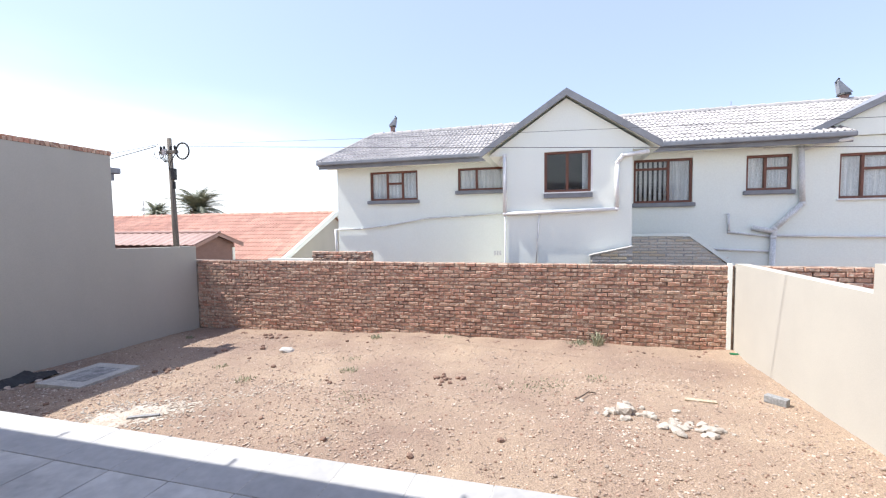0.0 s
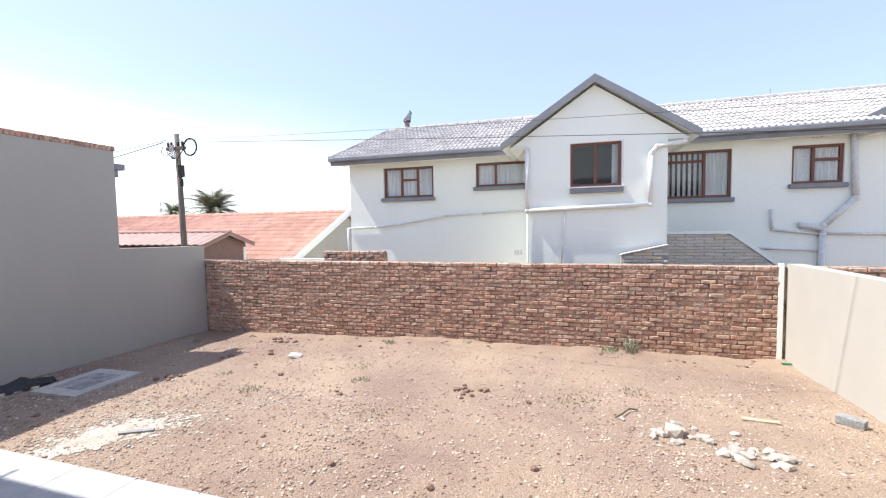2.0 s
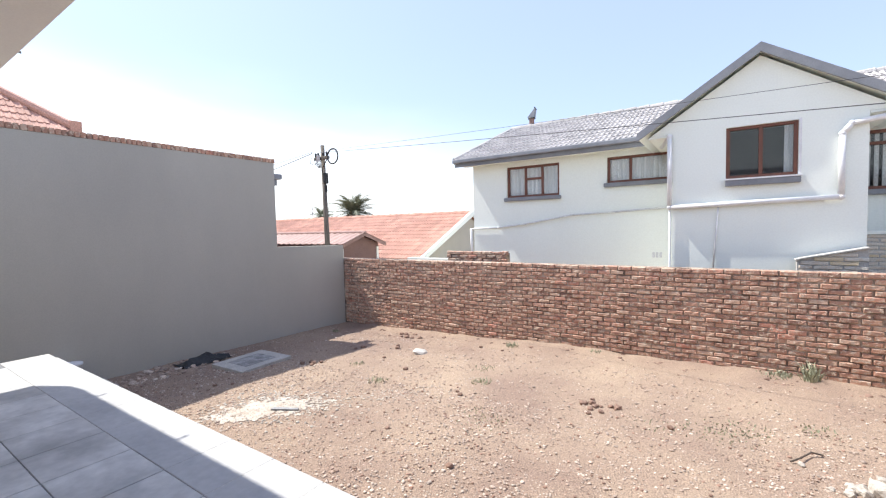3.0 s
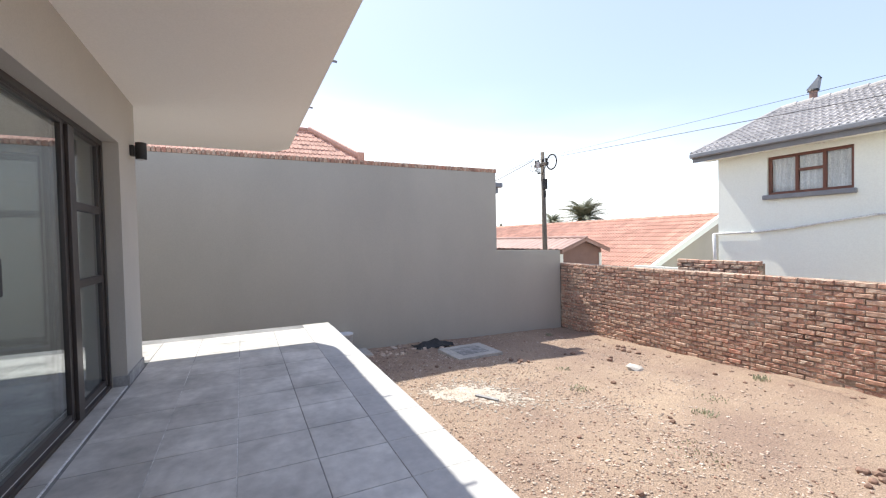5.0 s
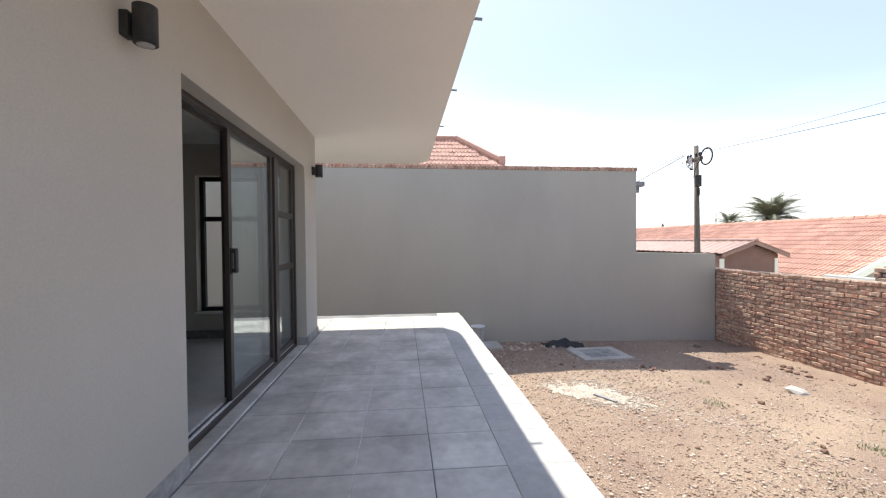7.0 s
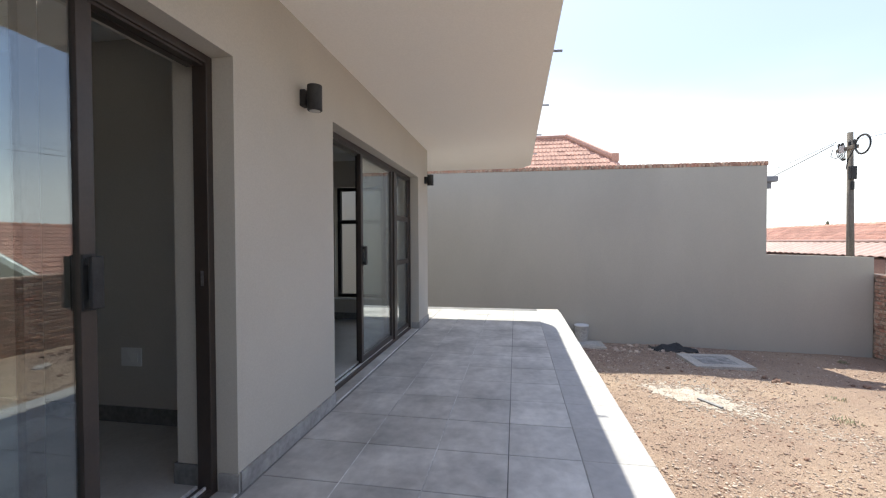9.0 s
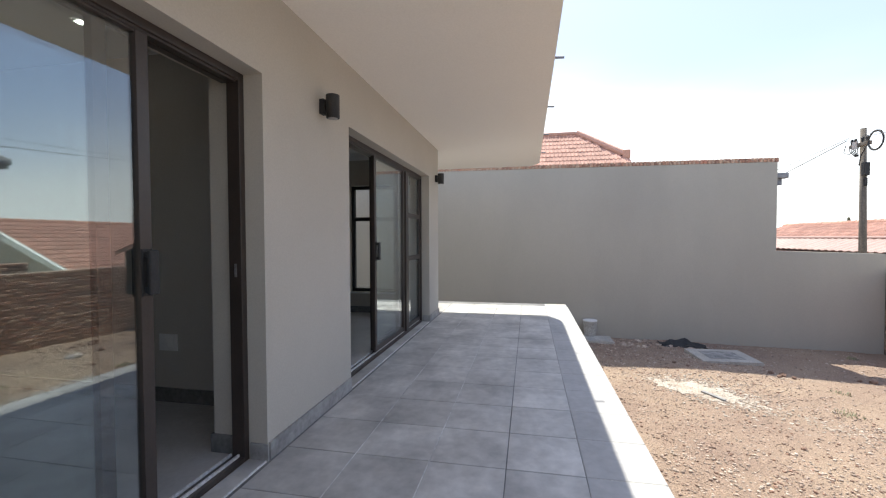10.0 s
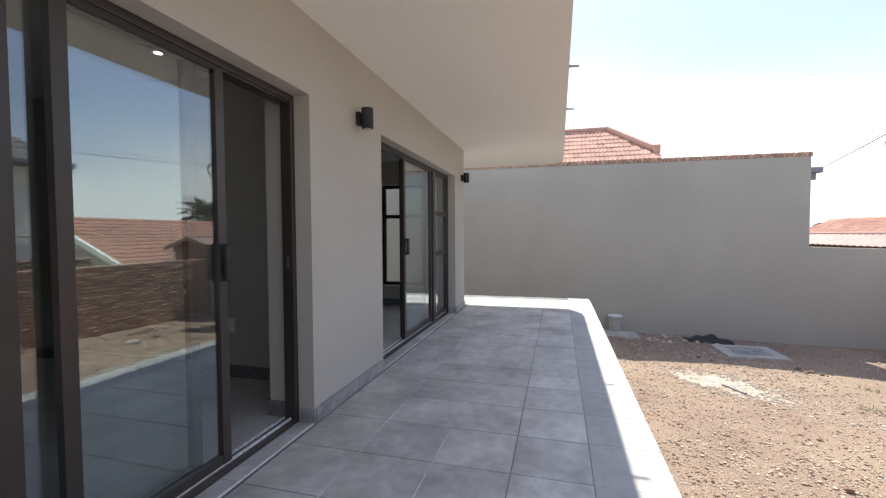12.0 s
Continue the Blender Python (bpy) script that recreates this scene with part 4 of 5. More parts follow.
prism(bm, [(x, z + HO.z) for x, z in ((5.42, 3.05), (5.42, 3.19), (9.25, 5.03), (13.08, 3.19), (13.08, 3.05), (9.25, 4.89))], "y", FC - 0.2 + HO.y, FC - 0.15 + HO.y)
part("side_barge_board", bm, GREY_TRIM, H, "grey barge board of the side gable")
bm = bmesh.new()
prism(bm, [(x, z + HO.z) for x, z in ((5.44, 3.10), (5.44, 3.15), (9.25, 4.98), (13.06, 3.15), (13.06, 3.10), (9.25, 4.92))], "y", FC - 0.15 + HO.y, 14.2 + HO.y)
part("side_roof", bm, GREY_TRIM, H)
up_len = math.hypot(RYY - EY, RZ - EZ)
lay_later(tile_slope, H, (-6.32, EY - 0.03 + HO.y, EZ + 0.03 + HO.z), (1, 0, 0), (0, RYY - EY, RZ - EZ), HR + 6.6, up_len, 0.24, 0.31, GREY_TILE_PIECE, GREY_TILE,
          keep=lambda u, v: u > 0.44 * v / up_len and not (4.9 < u < 8.5 and v < up_len * max(0.0, 1 - abs(u - 6.72) / 1.8) * 0.70) and not (u > 12.48 and v < 0.4), near=8.0)
bm = bmesh.new()
x = -5.88
while x < HR:
    tube(bm, (x, RYY + HO.y, RZ + 0.02 + HO.z), (x + 0.36, RYY + HO.y, RZ + 0.035 + HO.z), 0.09, 0.1, n=10)
    x += 0.34
for i in range(8):
    a, b = i / 8, (i + 1.06) / 8
    p = [(-6.32 + 0.44 * k, EY + (RYY - EY) * k + HO.y, EZ + (RZ - EZ) * k + 0.05 + HO.z) for k in (a, b)]
    tube(bm, p[0], p[1], 0.06, n=8)
part("ridge_tiles", bm, GREY_TILE, H)
# downpipes and waste pipes
def house_pipe(name, pts, r, material, label=""):
    bm = bmesh.new()
    pipe(bm, [Vector(p) + HO for p in pts], r)
    part(name, bm, material, H, label, smooth=True)


house_pipe("downpipe", [(-1.2, EY - 0.05, 2.92), (-1.12, EY - 0.3, 2.78), (-0.87, GB - 0.05, 2.76), (-0.87, GB - 0.05, 1.50), (1.42, GB - 0.05, 1.56), (1.42, GB - 0.05, 2.50), (1.52, GB - 0.05, 2.64), (1.98, GB - 0.05, 2.70), (2.12, EY - 0.1, 2.9)], 0.042, WHITE_PVC, "white downpipe")
house_pipe("downpipe", [(-0.87, GB - 0.03, 1.5), (-0.87, GB - 0.03, -1.2)], 0.018, WHITE_PVC)
house_pipe("conduit", [(-0.13, GB - 0.02, 1.5), (-0.2, GB - 0.02, 0.4)], 0.014, WHITE_PVC)
house_pipe("waste_pipe", [(-6.04, FC - 0.04, 1.17), (-5.2, FC - 0.04, 1.19), (-4.4, FC - 0.04, 1.27), (-3.2, FC - 0.04, 1.46), (-2.2, FC - 0.04, 1.5), (-0.95, FC - 0.04, 1.56)], 0.022, PIPE_GREY)
house_pipe("downpipe", [(-5.99, EY + 0.3, 1.17), (-5.99, FC - 0.05, 0.2), (-5.99, FC - 0.05, -1.2)], 0.035, WHITE_PVC)
house_pipe("waste_pipe", [(4.03, FC - 0.04, 1.45), (4.05, FC - 0.04, 1.02), (4.85, FC - 0.04, 0.92)], 0.028, PIPE_GREY)
house_pipe("soil_pipe", [(5.38, FC - 0.07, 2.95), (5.44, FC - 0.07, 1.64), (4.93, FC - 0.07, 1.08), (4.91, FC - 0.07, 0.9), (4.91, FC - 0.07, -1.2)], 0.058, PIPE_GREY, "thick grey soil pipe")
house_pipe("soil_pipe", [(4.50, FC - 0.07, 1.12), (4.92, FC - 0.07, 1.03)], 0.058, PIPE_GREY)
house_pipe("waste_pipe", [(3.69, FC - 0.04, 0.63), (4.85, FC - 0.04, 0.58)], 0.025, WHITE_PVC)
house_pipe("waste_pipe", [(4.98, FC - 0.04, 0.93), (8.5, FC - 0.04, 0.88)], 0.03, WHITE_PVC)
house_pipe("gutter_outlet", [(6.1, EY - 0.05, 2.94), (5.75, EY + 0.1, 2.9), (5.42, FC - 0.07, 2.82)], 0.04, WHITE_PVC)
for x, z in ((-1.38, 0.45), (4.7, 2.88), (-4.1, 2.9)):
    for i in range(3):
        bm = bmesh.new()
        hbox(bm, x + i * 0.07, x + i * 0.07 + 0.05, FC - 0.012, FC - 0.001, z, z + (0.12 if z < 1 else 0.05))
        part("air_brick", bm, PIPE_GREY, H)
for sa, sb in ((-1.22, -0.835), (1.725, 2.06)):
    part("bay_soffit", boxes((sa, sb, GB + HO.y, FC + HO.y, 2.765 + HO.z, 2.795 + HO.z)), WHITE_WALL, H)


def cowl(x, y, z, s, label):
    """A spinning chimney cowl: flue, collar, hood, vane."""
    t = thing("chimney_cowl", (x, y, z), label, "chimney")
    bm = bmesh.new()
    tube(bm, (0, 0, -0.2 * s), (0, 0, 0.32 * s), 0.13 * s, n=16)
    part("flue", bm, SHED_WALL, t)
    bm = bmesh.new()
    tube(bm, (0, 0, 0.3 * s), (0, 0, 0.36 * s), 0.2 * s, 0.17 * s, n=16)
    part("collar", bm, BLACK, t)
    bm = bmesh.new()
    prism(bm, [(-0.17 * s, 0.36 * s), (0.2 * s, 0.38 * s), (0.12 * s, 0.47 * s), (-0.06 * s, 0.66 * s), (-0.2 * s, 0.82 * s), (-0.23 * s, 0.76 * s)], "y", -0.1 * s, 0.1 * s)
    part("hood", bm, GREY_TRIM, t)
    bm = bmesh.new()
    prism(bm, [(-0.28 * s, 0.74 * s), (-0.17 * s, 0.9 * s), (-0.13 * s, 0.86 * s), (-0.2 * s, 0.7 * s)], "y", -0.02 * s, 0.02 * s)
    part("vane", bm, BLACK, t)
    return t


c1 = cowl(-5.22, 13.95, 4.45, 0.62, "small dark metal chimney cowl on the grey roof")
c1.scale = (-1, 1, 1)
cowl(7.52, 13.95, 4.3, 0.78, "large dark metal chimney cowl on the grey roof")
t = thing("aerial", (4.9, 13.9, 4.38), "thin short aerial rod on the roof ridge", "aerial")
bm = bmesh.new()
tube(bm, (0, 0, 0), (0, 0, 0.22), 0.012, n=6)
part("rod", bm, STEEL, t)

# grey brick stair wall in front of the house
sw = thing("garden_wall", (0, 0, 0), "weathered grey-brown face brick garden wall with a white sloping top", "brick wall", kind="structure")
GY = 10.2


def stair_top(x):
    return 0.98 if x < 2.95 else 0.98 - (x - 2.95) * 0.82


bm = bmesh.new()
prism(bm, [(1.82, -1.3), (3.75, -1.3), (3.75, 0.30), (2.96, 0.95), (1.82, 0.95)], "y", GY + 0.012, GY + 0.22)
part("core", bm, CONCRETE, sw)
bm = bmesh.new()
prism(bm, [(0.90, -1.3), (1.70, -1.3), (1.70, 0.79), (0.95, 0.62), (0.90, 0.60)], "y", 9.35, 9.5)
part("core", bm, CONCRETE, sw)
bm = bmesh.new()
prism(bm, [(0.88, 0.60), (0.95, 0.622), (1.70, 0.793), (1.70, 0.81), (0.95, 0.64), (0.88, 0.615)], "y", 9.31, 9.52)
part("coping", bm, CONCRETE, sw, "thin grey sloping edge")
bm = bmesh.new()
prism(bm, [(1.76, 0.975), (1.76, 1.02), (2.99, 1.02), (3.84, 0.36), (3.84, 0.26), (2.94, 0.965)], "y", GY - 0.02, GY + 0.24)
part("coping", bm, WHITE_WALL, sw, "white plastered coping")
lay_later(brick_run, sw, 1.82, 3.75, GY, -0.1, 17, pitch=0.34, rise=0.063, near=(3, 0.6), seed=6, material=GREY_BRICK, mass=GREY_BRICK, top=stair_top, rough=0.003)
lay_later(brick_run, sw, 0.92, 1.70, 9.33, -0.1, 15, pitch=0.34, rise=0.063, near=(3, 0.6), seed=8, top=lambda x: 0.60 + (x - 0.95) * 0.24, material=GREY_BRICK, mass=GREY_BRICK, rough=0.003)

# ---- terracotta house far behind ----
R = thing("red_roof_house", (0, 0, 0), "low house with a long terracotta tiled roof and white verge", "house")
RB = -9.2
bm = bmesh.new()
prism(bm, [(13.25, -1.5), (13.25, 0.1), (16.7, 1.66), (20.2, 0.1), (20.2, -1.5)], "x", -27.0, RB)
part("wall", bm, BOUNDARY, R)
bm = bmesh.new()
prism(bm, [(12.9, 0.08), (16.7, 1.80), (20.5, 0.08), (20.5, -0.0), (16.7, 1.7), (12.9, 0.0)], "x", -27.3, RB + 0.1)
part("roof", bm, RED_TILE, R)
bm = bmesh.new()
prism(bm, [(12.85, -0.04), (12.85, 0.14), (16.7, 1.92), (20.5, 0.14), (20.5, -0.06), (16.7, 1.7)], "x", RB + 0.1, RB + 0.22)
part("verge", bm, WHITE_WALL, R, "white plastered verge")
bm = bmesh.new()
tube(bm, (-27.3, 12.82, 0.03), (RB + 0.2, 12.82, 0.03), 0.06, n=8)
part("gutter", bm, WHITE_PVC, R)
bm = bmesh.new()
x = -27.3
while x < RB:
    tube(bm, (x, 16.7, 1.82), (x + 0.4, 16.7, 1.835), 0.1, 0.11, n=8)
    x += 0.38
part("ridge_tiles", bm, RED_TILE, R)
rl = math.hypot(3.85, 1.75)
lay_later(tile_slope, R, (-27.2, 12.88, 0.1), (1, 0, 0), (0, 3.8, 1.72), 18.1, rl, 0.3, 0.34, RED_TILE_PIECE, RED_TILE, near=18)
# low white parapet in front of it
part("far_parapet_wall", boxes((-9.15, -5.3, 12.3, 12.45, -1.5, 0.22)), WHITE_WALL, label="low white wall behind the brick wall", kind="structure")

# shed
S = thing("garden_shed", (-10.3, 11.20, -1.385), "brown shed with a low gabled corrugated roof", "shed")
bm = bmesh.new()
prism(bm, [(-0.92, 0), (-0.92, 2.08), (0, 2.44), (0.9, 2.12), (0.9, 0)], "x", -8.0, 0.0)
part("wall", bm, SHED_WALL, S)
for sgn, far_, in ((-1, 0.95), (1, 1.02)):
    verts, faces = [], []
    n_ = 110
    for i in range(n_ + 1):
        x = -8.1 + 8.35 * i / n_
        h = 0.022 * (1 if i % 4 in (1, 2) else 0)
        verts += [(x, 0, 2.50 + h), (x, sgn * far_, 2.50 - 0.36 * far_ + h), (x, 0, 2.48 + h), (x, sgn * far_, 2.48 - 0.36 * far_ + h)]
    for i in range(n_):
        a = 4 * i
        faces += [(a, a + 4, a + 5, a + 1), (a + 2, a + 3, a + 7, a + 6), (a + 1, a + 5, a + 7, a + 3)]
    mesh_part("roof_sheet", verts, faces, SHED_SHEET, S)
bm = bmesh.new()
tube(bm, (-8.1, 0, 2.52), (0.28, 0, 2.52), 0.05, n=8)
part("ridge_cap", bm, SHED_SHEET, S)
bm = bmesh.new()
prism(bm, [(-0.98, 2.05), (-0.98, 2.18), (0, 2.53), (1.05, 2.15), (1.05, 2.02), (0, 2.40)], "x", 0.2, 0.24)
part("barge_board", bm, SHED_SHEET, S)
for a, b in ((-0.91, -0.78), (0.78, 0.88)):
    part("corner_strip", boxes((0.001, 0.03, a, b, 0.3, 2.0)), WHITE_WALL, S, "white painted corner strip")

# house with the high red roof beyond the tall wall
T = thing("hillside_house", (0, 0, 0), "house with a steep red tiled roof behind the tall wall", "house")
bm = bmesh.new()
box(bm, -21.5, -15.6, -9, 4.4, -1.5, 4.0)
part("wall", bm, BOUNDARY, T)
v = [(-14.4, -9.5, 3.7), (-14.75, 5.25, 3.98), (-16.5, 3.48, 5.36), (-16.5, -9.5, 5.36), (-22, 5.25, 3.98), (-22, -9.5, 3.7), (-20.0, 3.48, 5.36), (-20.0, -9.5, 5.36)]
mesh_part("roof", v + [(a, b, c - 0.12) for a, b, c in v], [(0, 1, 2, 3), (1, 4, 6, 2), (4, 5, 7, 6), (2, 6, 7, 3), (8, 11, 10, 9), (9, 10, 14, 12), (0, 8, 9, 1), (1, 9, 12, 4), (0, 3, 11, 8), (12, 14, 15, 13), (10, 11, 15, 14), (3, 7, 15, 11), (5, 13, 15, 7), (4, 12, 13, 5)], RED_TILE, T)
bm = bmesh.new()
tube(bm, (-15.0, 5.1, 4.25), (-16.5, 3.55, 5.45), 0.12, n=8)
box(bm, -15.2, -14.9, 5.0, 5.25, 4.1, 4.4)
tube(bm, (-16.5, 3.48, 5.42), (-16.5, -9.5, 5.42), 0.11, n=8)
part("ridge_tiles", bm, RED_TILE, T)
lay_later(tile_slope, T, (-14.5, -8.0, 3.82), (0, 1, 0), (-2.0, 0, 1.58), 13.2, 2.5, 0.3, 0.33, RED_TILE_PIECE, RED_TILE, keep=lambda u, v: u < 13.1 - v * 0.66, near=11)

# ---- utility pole and wires ----
def wire(name, a, b, sag, r, label):
    bm = bmesh.new()
    n_ = 24
    a, b = Vector(a), Vector(b)
    pts = [a.lerp(b, i / n_) - Vector((0, 0, sag * 4 * (i / n_) * (1 - i / n_))) for i in range(n_ + 1)]
    t = thing(name, tuple(a), label, "wire", "overhead wires")
    sweep(bm, [q - a for q in pts], r, n=5)
    part("cable", bm, BLACK, t, smooth=True)


PX, PY = -9.0, 8.62
pole = thing("utility_pole", (PX, PY, -1.4), "weathered wooden utility pole with crossarm and fittings", "utility pole")
bm = bmesh.new()
tube(bm, (0.1, 0, -0.1), (0, 0, 4.9), 0.085, 0.052, n=14)
part("post", bm, WOOD_POLE, pole, smooth=True)
part("crossarm", boxes((-0.19, 0.34, -0.14, -0.06, 4.50, 4.58), bevel=0.01), WOOD_POLE, pole)
part("steel_strap", boxes((-0.07, 0.07, -0.16, -0.142, 4.46, 4.62)), STEEL, pole)
for x in (-0.16, -0.06, 0.14, 0.27):
    bm = bmesh.new()
    tube(bm, (x, -0.10, 4.58), (x, -0.10, 4.67), 0.022, 0.03, n=10)
    tube(bm, (x, -0.10, 4.67), (x, -0.10, 4.70), 0.03, 0.012, n=10)
    part("insulator", bm, BLACK, pole)
part("fuse_box", boxes((0.04, 0.14, -0.06, 0.05, 3.88, 4.16), bevel=0.01), BLACK, pole)
part("fuse_box", boxes((0.06, 0.11, -0.03, 0.03, 3.66, 3.84), bevel=0.01), BLACK, pole)
bm = bmesh.new()
R0 = 0.2
for i in range(36):
    a, b = 2 * math.pi * i / 36, 2 * math.pi * (i + 1) / 36
    for r in (R0, R0 - 0.018):
        tube(bm, (0.53 + r * math.cos(a), -0.13, 4.54 + r * math.sin(a)), (0.53 + r * math.cos(b), -0.13, 4.54 + r * math.sin(b)), 0.012, n=6)
part("cable_coil", bm, BLACK, pole, "coil of spare cable")
bm = bmesh.new()
for k in range(5):
    pipe(bm, [(0.02 * k - 0.05, -0.1, 4.3), (0.05 * k - 0.12, -0.16, 4.42), (0.08 * k - 0.2, -0.13, 4.55)], 0.008, n=5)
pipe(bm, [(0.08, -0.12, 4.1), (0.16, -0.14, 4.3), (0.34, -0.13, 4.52)], 0.012, n=6)
pipe(bm, [(-0.3, -0.13, 4.6), (-0.36, -0.13, 4.45), (-0.2, -0.13, 4.38), (-0.05, -0.12, 4.45)], 0.007, n=5)
part("jumper_leads", bm, BLACK, pole)
wire("overhead_wire", (PX, PY - 0.09, 3.295), (14, 4.94, 1.38), 0.063, 0.0048, "dark overhead supply cable crossing the yard")
wire("overhead_wire", (PX, PY - 0.09, 3.335), (14, 4.74, 1.98), 0.093, 0.003, "thin grey overhead wire")
wire("overhead_wire", (PX - 0.27, PY - 0.13, 3.3), (-15.1, 9.1, 2.75), 0.03, 0.010, "dark service cable towards the far house")
wire("overhead_wire", (PX - 0.2, PY - 0.13, 3.34), (-15.1, 9.1, 3.1), 0.03, 0.006, "thin grey overhead wire")
t = thing("gutter_end", (LX - 0.1, 6.83, 2.42), "weathered grey gutter end sticking out past the wall", "gutter")
bm = boxes((-0.12, 0.06, -0.11, 0.13, 0.0, 0.12), bevel=0.02)
part("trough", bm, GREY_TRIM, t)
part("bracket", boxes((-0.06, 0.0, -0.11, 0.03, -0.14, -0.003), bevel=0.01), GREY_TRIM, t)

# ---- palms and far trees ----
def palm(x, y, z, size, seed, fronds=34):
    rng = random.Random(seed)
    gz = ground_z(x, y)
    t = thing("palm_tree", (x, y, gz), "date palm with a dense crown of arching fronds", "palm tree")
    h = z - gz
    bm = bmesh.new()
    for i in range(8):
        tube(bm, (0, 0, h * i / 8), (0, 0, h * (i + 1) / 8), 0.45 * size / 1.8, 0.36 * size / 1.8, n=12)
    part("trunk", bm, TRUNK, t)
    verts, faces = [], []
    for k in range(fronds):
        az = 2 * math.pi * k / fronds * 2.4 + rng.uniform(-0.2, 0.2)
        el = rng.uniform(-0.1, 1.45)
        L = size * rng.uniform(0.85, 1.1)
        d = Vector((math.cos(az), math.sin(az), 0))
        side = Vector((-d.y, d.x, 0))
        pts = []
        p, e = Vector((0, 0, h)), el
        for s in range(9):
            pts.append((p.copy(), e))
            p = p + (d * math.cos(e) + Vector((0, 0, math.sin(e)))) * L / 8
            e -= 0.11 + 0.018 * s
        for s in range(1, 9):
            for f in (0.0, 0.33, 0.66):
                a = pts[s - 1][0].lerp(pts[s][0], f)
                w_ = L * 0.30 * (1 - abs(s - 3.6) / 6.5)
                for sg in (-1, 1):
                    tip = a + side * sg * w_ * 0.8 + (pts[s][0] - pts[s - 1][0]).normalized() * w_ * 0.7 - Vector((0, 0, w_ * 0.25))
                    o = len(verts)
                    q = (pts[s][0] - pts[s - 1][0]).normalized() * 0.05
                    verts += [tuple(a - q), tuple(a + q), tuple(tip)]
                    faces.append((o, o + 1, o + 2))
        for s in range(8):
            o = len(verts)
            a, b = pts[s][0], pts[s + 1][0]
            verts += [tuple(a + side * 0.03), tuple(a - side * 0.03), tuple(b - side * 0.02), tuple(b + side * 0.02)]
            faces.append((o, o + 1, o + 2, o + 3))
    mesh_part("crown", verts, faces, PALM_LEAF, t)


palm(-35.9, 36.0, 2.95, 3.3, 5, 80)
palm(-52.0, 45.0, 3.05, 2.4, 6, 60)


def far_tree(x, y, top, width, seed, pointed=False):
    rng = random.Random(seed)
    gz = ground_z(x, y)
    t = thing("far_tree", (x, y, gz), "small dark tree on the skyline", "tree")
    bm = bmesh.new()
    tube(bm, (0, 0, 0), (0, 0, top - gz - width * 0.5), 0.18, 0.1, n=8)
    for k in range(4):
        a = k * 1.7
        tube(bm, (0, 0, top - gz - width * 1.0), (math.cos(a) * width * 0.4, math.sin(a) * width * 0.4, top - gz - width * 0.35), 0.07, 0.03, n=6)
    part("trunk", bm, TRUNK, t)
    verts, faces = [], []
    for k in range(900):
        u = rng.uniform(0, 1)
        r = width * (0.5 * (1 - u) if pointed else 0.5 * math.sqrt(max(0.05, 1 - (2 * u - 1) ** 2))) * rng.uniform(0.5, 1.15)
        a = rng.uniform(0, 6.28)
        c = Vector((r * math.cos(a), r * math.sin(a), top - gz - (1 - u) * width * (1.6 if pointed else 0.8)))
        o = len(verts)
        for _ in range(3):
            verts.append(tuple(c + Vector((rng.gauss(0, 1), rng.gauss(0, 1), rng.gauss(0, 1))) * width * 0.06))
        faces.append((o, o + 1, o + 2))
    mesh_part("crown", verts, faces, PALM_LEAF, t)


far_tree(-60, 34.5, 2.5, 2.0, 1)
far_tree(-60, 32.5, 2.2, 1.6, 4)
far_tree(-60, 40.8, 3.5, 1.3, 2, True)
far_tree(-75, 34.0, 2.8, 1.8, 3, True)
t = thing("radio_mast", (-48, 40, ground_z(-48, 40)), "thin far lattice mast on the skyline", "mast")
bm = bmesh.new()
h = 4.6 - ground_z(-48, 40)
for a in (0, 2.1, 4.2):
    tube(bm, (0.25 * math.cos(a), 0.25 * math.sin(a), 0), (0.05 * math.cos(a), 0.05 * math.sin(a), h), 0.04, 0.02, n=5)
for i in range(12):
    r = 0.25 - 0.2 * i / 12
    for a in (0, 2.1, 4.2):
        tube(bm, (r * math.cos(a), r * math.sin(a), h * i / 12), (r * math.cos(a + 2.1), r * math.sin(a + 2.1), h * (i + 1) / 12), 0.015, n=4)
part("lattice", bm, STEEL, t)

# ---- things in the yard ----
def drop(x, y, up=0.0):
    return (x, y, ground_z(x, y) + up)


slab = thing("manhole_cover", drop(-6.98, 5.12, 0.03), "square pale concrete manhole slab with a stained middle", "manhole cover")
slab.rotation_euler = (0, 0, 0.04)
part("slab", boxes((-0.43, 0.43, -0.49, 0.49, -0.08, 0.045), bevel=0.008), PALE_CAST, slab)
part("lid", boxes((-0.26, 0.26, -0.3, 0.3, 0.046, 0.05), bevel=0.002), STAINED, slab, "stained grey lid")
slab2 = thing("concrete_block", drop(-8.0, 3.05, 0.0), "small square concrete inspection cover", "manhole cover")
part("slab", boxes((-0.3, 0.3, -0.33, 0.33, -0.06, 0.05), bevel=0.008), PALE_CAST, slab2)
part("lid", boxes((-0.2, 0.2, -0.23, 0.23, 0.052, 0.06), bevel=0.003), CONCRETE, slab2)
bk = thing("plastic_tub", drop(-8.22, 2.95, 0.02), "dusty milky plastic tub lying by the wall", "tub")
bm = bmesh.new()
tube(bm, (0, 0, 0.0), (0, 0, 0.37), 0.125, 0.15, n=20)
part("body", bm, PLASTIC_CLEAR, bk, smooth=False)
bm = bmesh.new()
tube(bm, (0, 0, 0.372), (0, 0, 0.395), 0.158, n=20)
part("rim", bm, WHITE_PVC, bk)
bag = thing("black_plastic_sheet", drop(-7.95, 4.75, 0.0), "crumpled black plastic sheet against the wall", "plastic sheet")
rng = random.Random(12)
verts, faces = [], []
n_ = 14
